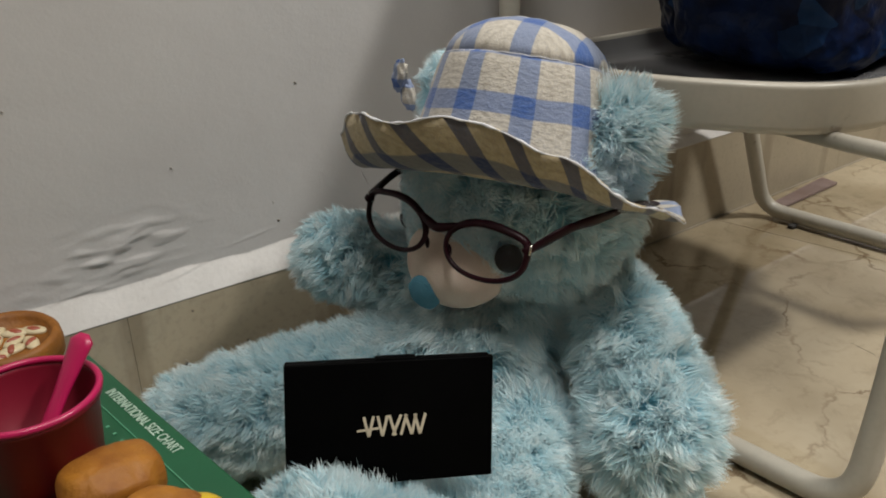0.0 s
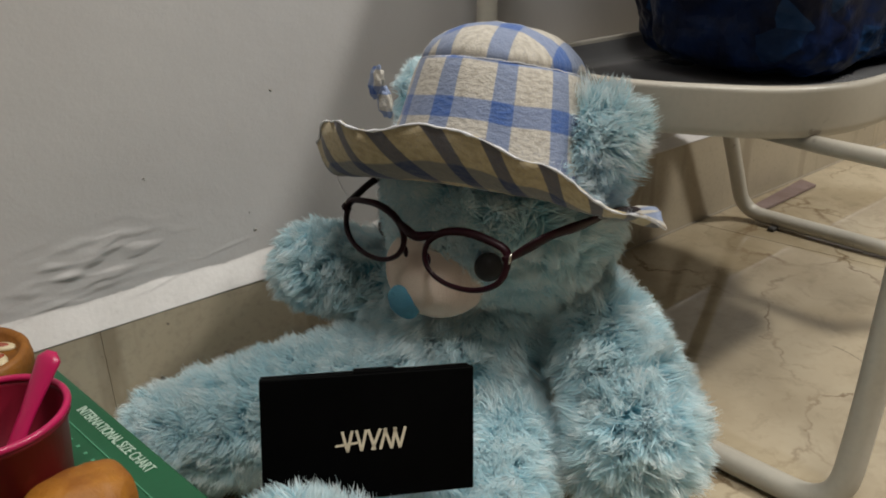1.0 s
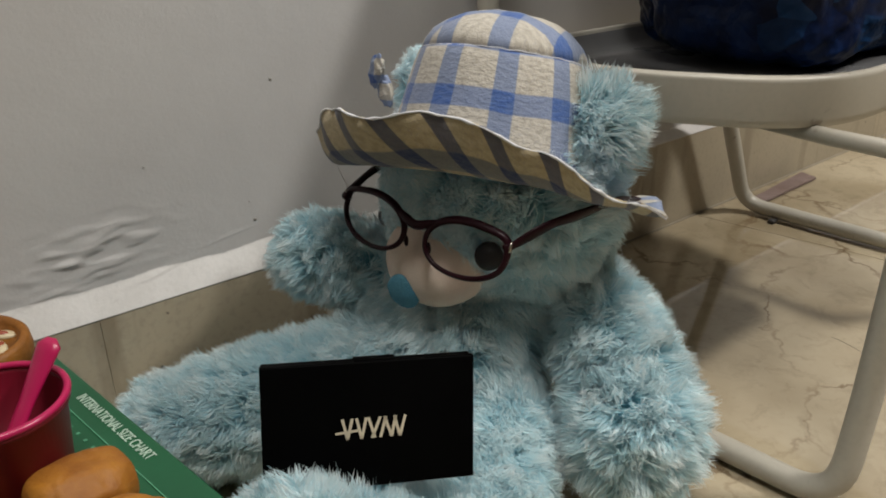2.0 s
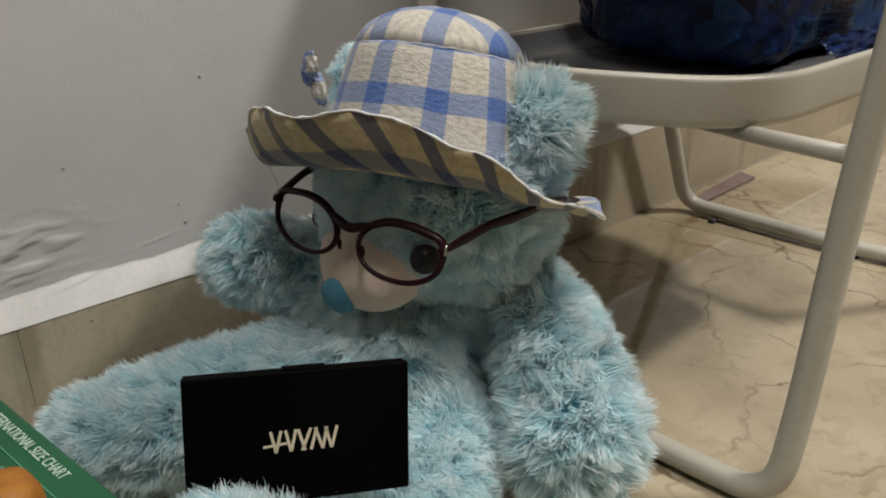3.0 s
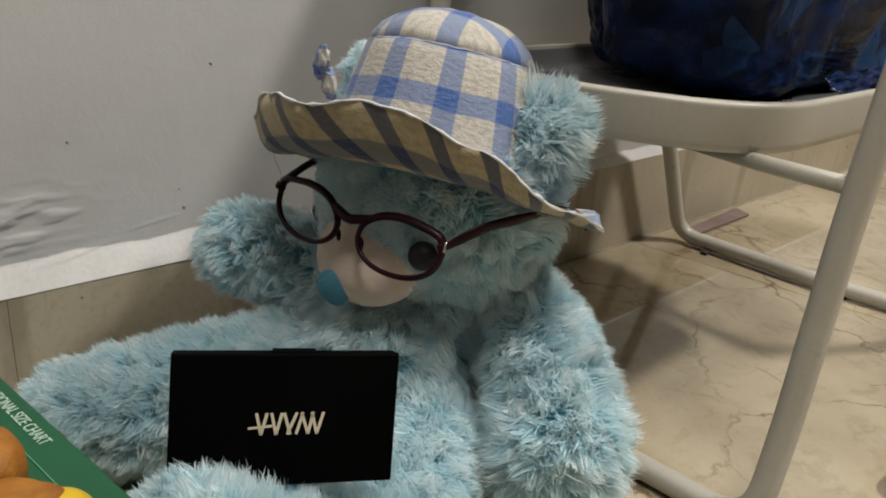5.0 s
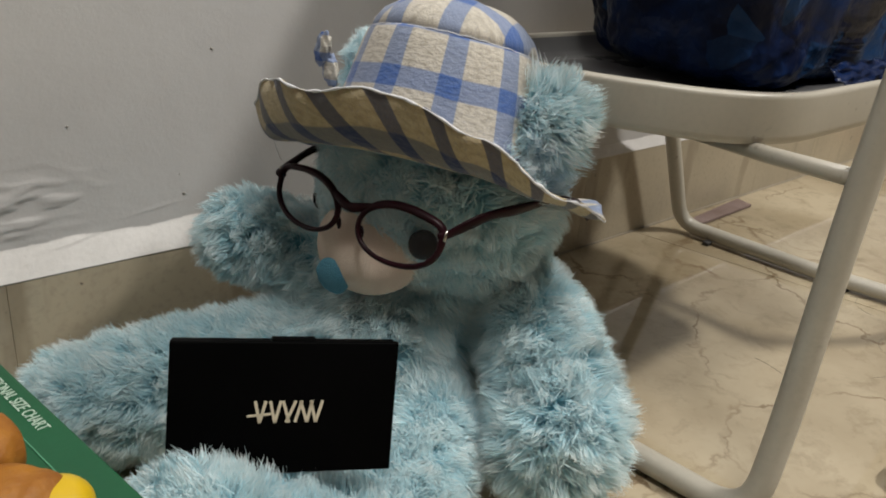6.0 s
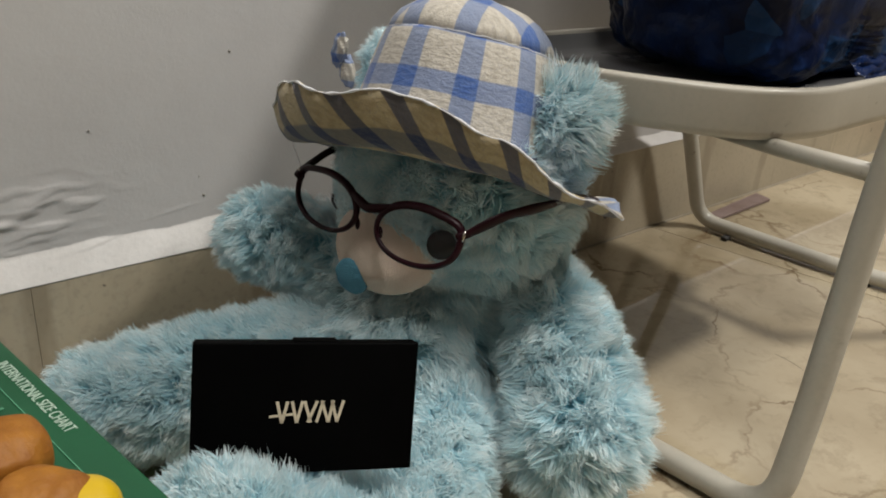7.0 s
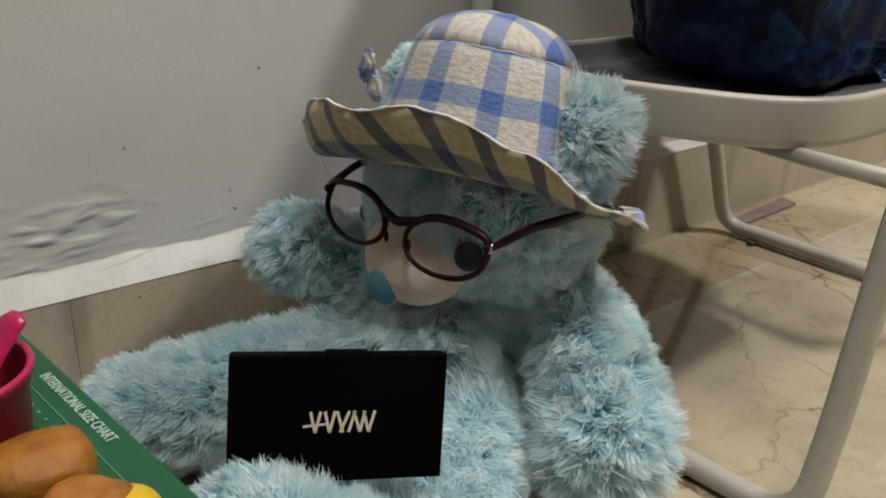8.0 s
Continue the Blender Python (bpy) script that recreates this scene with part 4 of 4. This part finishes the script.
def toy_cup(at):
    c = thing("toy_cup", "deep pink plastic toy cup holding a spoon", "toy cup")
    r, h = 0.0305, 0.052
    prof = [(0, 0.0), (r * 0.80, 0.0), (r * 0.83, 0.003), (r * 0.97, h - 0.004), (r * 1.03, h - 0.003), (r * 1.035, h), (r * 0.98, h + 0.0005), (r * 0.945, h - 0.003), (r * 0.80, 0.004), (0, 0.003)]
    part("cup_body", placed(lathe_bm(prof, 64), Matrix.Translation(at)), PINK, c)
    ring = [at + Vector((r * math.cos(t), r * math.sin(t), h + 0.0004)) for t in np.linspace(0, 2 * math.pi, 65)[:-1]]
    part("rim", tube_bm(ring, 0.0017, 10, True), SPOON, c, "rounded brighter pink rim")
    return c


CUP = Vector((-0.1945, -0.181, TOP))
toy_cup(CUP)


def toy_spoon():
    s = thing("toy_spoon", "magenta plastic toy spoon leaning in the pink cup", "toy spoon")
    a, b = CUP + Vector((-0.012, -0.012, 0.014)), CUP + Vector((0.031, 0.010, 0.068))
    pts = [a.lerp(b, i / 20) for i in range(21)]
    rad = [0.0095 * math.sin(math.pi * min(i / 6, 1) * 0.5 + 0.35) if i < 4 else 0.0045 + 0.0028 * max(0, (i - 12) / 8) - (0.0045 if i == 20 else 0) for i in range(21)]
    part("handle", tube_bm(pts, rad, 12, flat=0.38), SPOON, s)
    return s


toy_spoon()


def toy_pizza(at):
    p = thing("toy_pizza", "brown plastic toy pizza with moulded cream and red topping", "toy pizza")
    r = 0.031
    m = Matrix.Translation(at) @ Euler((radians(4), 0, 0)).to_matrix().to_4x4()
    prof = [(0, 0.0), (r * 0.9, 0.0), (r * 0.99, 0.005), (r, 0.012), (r * 0.97, 0.018), (r * 0.88, 0.021), (r * 0.78, 0.018), (r * 0.74, 0.014), (0, 0.014)]
    part("crust", placed(lathe_bm(prof, 56), m), CRUST, p)
    rng = random.Random(4)
    for i in range(9):
        a, d = i * 2.4, 0.018 * math.sqrt((i + 0.5) / 9)
        e = Matrix.Translation((d * math.cos(a), d * math.sin(a), 0.0145)) @ Matrix.Rotation(rng.random() * 3, 4, "Z") @ Matrix.Diagonal((0.0085, 0.0045, 0.0022, 1))
        part("cheese", sphere_bm(m @ e, 2, 0.15, 2), CHEESE, p, "cream topping")
        e2 = Matrix.Translation((d * math.cos(a), d * math.sin(a), 0.0152)) @ Matrix.Rotation(rng.random() * 3, 4, "Z") @ Matrix.Diagonal((0.0050, 0.0026, 0.0020, 1))
        part("salami", sphere_bm(m @ e2, 2, 0.1, 2), SALAMI, p, "red-brown topping")
    return p


toy_pizza(Vector((-0.184, -0.046, TOP)))


def toy_bun(at, turn, size):
    t = thing("toy_croissant", "glossy orange-brown plastic toy bread roll", "toy bread", "toy bread rolls")
    m = Matrix.Translation(at) @ Euler((0.0, 0.10, turn)).to_matrix().to_4x4()
    bm = bmesh.new()
    bmesh.ops.create_icosphere(bm, subdivisions=5, radius=1.0)
    for v in bm.verts:
        q = Vector([math.copysign(abs(k) ** 0.72, k) for k in v.co])
        ridge = abs(q.y - 0.35 * q.x)
        lift = 1.0 - 0.16 * max(0.0, ridge - 0.25) - 0.06 * math.exp(-((q.x - 0.25) / 0.10) ** 2)
        p = Vector((q.x * 1.04, q.y * 0.86, q.z * 0.72 * lift + 0.70)) * size
        v.co = m @ (p + size * 0.07 * noise.noise_vector(v.co * 1.7 + Vector(at) * 40))
    part("roll", bm, BUN, t)
    return t


toy_bun(Vector((-0.176, -0.216, TOP)), 0.15, 0.0215)
toy_bun(Vector((-0.166, -0.250, TOP)), -0.7, 0.0175)
toy_bun(Vector((-0.214, -0.222, TOP)), 1.2, 0.0155)


def toy_lemon(at):
    t = tagged(new("toy_lemon", mesh_of("toy_lemon", sphere_bm(Matrix.Translation(at) @ Matrix.Diagonal((0.014, 0.015, 0.010, 1)), 4, 0.05, 1.5), YELLOW)),
               "bright yellow rounded plastic toy food piece", "toy food")
    return t


toy_lemon(Vector((-0.152, -0.258, TOP + 0.0100)))


# ---- things on the floor ----
def floor_strip():
    bm = bmesh.new()
    lo = [(0.688, -0.030), (0.697, -0.047), (0.845, -0.044), (0.852, -0.018)]
    ring = [bm.verts.new((x, y, 0.0006)) for x, y in lo]
    top = [bm.verts.new((x, y, 0.0045)) for x, y in lo]
    bm.faces.new(ring[::-1])
    bm.faces.new(top)
    for i in range(4):
        bm.faces.new((ring[i], ring[(i + 1) % 4], top[(i + 1) % 4], top[i]))
    bmesh.ops.recalc_face_normals(bm, faces=bm.faces[:])
    bmesh.ops.bevel(bm, geom=bm.edges[:], offset=0.0008, segments=1, affect="EDGES")
    tagged(new("floor_strip", mesh_of("floor_strip", bm, STRIP, False)), "thin mauve-brown strip lying on the floor by the skirting", "strip")


floor_strip()


def rag():
    bm = bmesh.new()
    n = 34
    grid = []
    for i in range(n):
        row = []
        for j in range(n):
            u, v = i / (n - 1) - 0.5, j / (n - 1) - 0.5
            p = Vector((1.46 + 0.08 * u + 0.03 * noise.noise((u * 5, v * 5, 1)), -0.060 + 0.085 * v + 0.03 * noise.noise((u * 5, v * 5, 7)), 0))
            p.z = 0.002 + 0.045 * abs(noise.noise((u * 6, v * 6, 3))) * max(0, 1 - 1.6 * math.hypot(u, v))+ 0.006 * abs(noise.noise((u * 15, v * 15, 9)))
            row.append(bm.verts.new(p))
        grid.append(row)
    for a, b in zip(grid, grid[1:]):
        for j in range(n - 1):
            bm.faces.new((a[j], b[j], b[j + 1], a[j + 1]))
    ob = new("crumpled_rag", mesh_of("crumpled_rag", bm, RAG))
    mod = ob.modifiers.new("thickness", "SOLIDIFY")
    mod.thickness = 0.0015
    tagged(ob, "small crumpled reddish-brown rag on the floor by the wall", "rag")


rag()


def slipper():
    s = thing("slipper", "dark grey foam slipper on the tiled floor", "slipper")
    m = Matrix.Translation((0.345, -0.425, 0)) @ Matrix.Rotation(radians(-22), 4, "Z")
    out = []
    for k in range(48):
        a = 2 * math.pi * k / 48
        x = 0.095 - 0.095 * math.cos(a)
        w = 0.036 * (1 - 0.22 * math.sin(x / 0.19 * math.pi) * (1 if math.sin(a) > 0 else 0.3))
        out.append((x, w * math.copysign(abs(math.sin(a)) ** 0.8, math.sin(a))))
    bm = bmesh.new()
    rings = []
    for g, z in ((0.94, 0.0005), (1.0, 0.003), (1.0, 0.009), (0.96, 0.012)):
        rings.append([bm.verts.new(m @ Vector((0.095 + (x - 0.095) * g, y * g, z + 0.012 * max(0, 1 - x / 0.05) ** 2))) for x, y in out])
    for a, b in zip(rings, rings[1:]):
        for k in range(48):
            bm.faces.new((a[k], a[(k + 1) % 48], b[(k + 1) % 48], b[k]))
    bm.faces.new(rings[0][::-1])
    bm.faces.new(rings[-1])
    bmesh.ops.recalc_face_normals(bm, faces=bm.faces[:])
    part("sole", bm, SOLE, s)
    part("strap", tube_bm([m @ Vector(p) for p in spline([(0.07, 0.034, 0.012), (0.072, 0.018, 0.034), (0.072, -0.018, 0.034), (0.07, -0.034, 0.012)], 16)], 0.016, 12, flat=0.2), SOLE, s)
    return s


slipper()


def fallen_hairs():
    """A few loose dark hairs on the tiles."""
    rng = random.Random(11)
    for i in range(9):
        x, y = rng.uniform(0.36, 0.66), rng.uniform(-0.46, -0.26)
        a, bend = rng.uniform(0, 6.3), rng.uniform(-1, 1) * 60
        pts, p = [], Vector((x, y, 0.0003))
        for k in range(14):
            pts.append(p.copy())
            p += 0.004 * Vector((math.cos(a), math.sin(a), 0))
            a += 0.004 * bend * (0.4 + rng.random())
        tagged(new("hair_strand", mesh_of("hair_strand", tube_bm(pts, 0.00011, 4), RUBBER)), "single loose dark hair on the tiled floor", "hair", "loose hairs")


fallen_hairs()


def wall_specks():
    """Small chips and nail marks in the plaster."""
    wall = bpy.data.objects["wall_north"]
    for x, z, r in ((0.046, 0.250, 0.0012), (0.021, 0.147, 0.0014), (-0.055, 0.205, 0.0008), (0.085, 0.19, 0.0007), (-0.15, 0.26, 0.0008), (0.018, 0.162, 0.0006)):
        e = Matrix.Translation((x, -0.0004, z)) @ Matrix.Rotation(0.5, 4, "Y") @ Matrix.Diagonal((r, 0.0004, r * 0.6, 1))
        part("chip", sphere_bm(e, 2, 0.3, 2), CARD, wall, "small grey chip in the paint")


wall_specks()


# ---- pieces of floor and skirting ----
def tile_piece(size_x, size_y, thick, gap, bevel):
    return mesh_of("tile", box_bm((gap / 2, gap / 2, -thick), (size_x - gap / 2, size_y - gap / 2, 0), bevel, 1), TILE, False)


TILE_MESH = tile_piece(0.6, 0.6, 0.008, 0.0010, 0.0002)
TURN = radians(9)
for i in range(-4, 5):
    for j in range(-6, 3):
        p = Vector((0.645 + 0.6 * i, -0.55 + 0.6 * j, 0))
        p = Vector((0.645, -0.25, 0)) + Matrix.Rotation(TURN, 3, "Z") @ (p - Vector((0.645, -0.25, 0)))
        t = new("tile", TILE_MESH)
        t.parent = floor
        t.matrix_basis = Matrix.Translation(p) @ Matrix.Rotation(TURN, 4, "Z")

SKIRT_MESH = mesh_of("skirting_tile", box_bm((0.0001, -0.008, 0.0), (0.5999, 0.004, 0.108), 0.0002, 1), SKIRT, False)
for i in range(-2, 5):
    t = new("skirting_tile", SKIRT_MESH)
    t.parent = baseboard
    t.location = (-0.105 + 0.6 * i, 0, 0.0002)
part("grout_bead", box_bm((ROOM[0], -0.0105, 0.0), (ROOM[1], -0.0078, 0.0012), 0.0004), GROUT, baseboard, "pale joint along the floor", smooth=False)
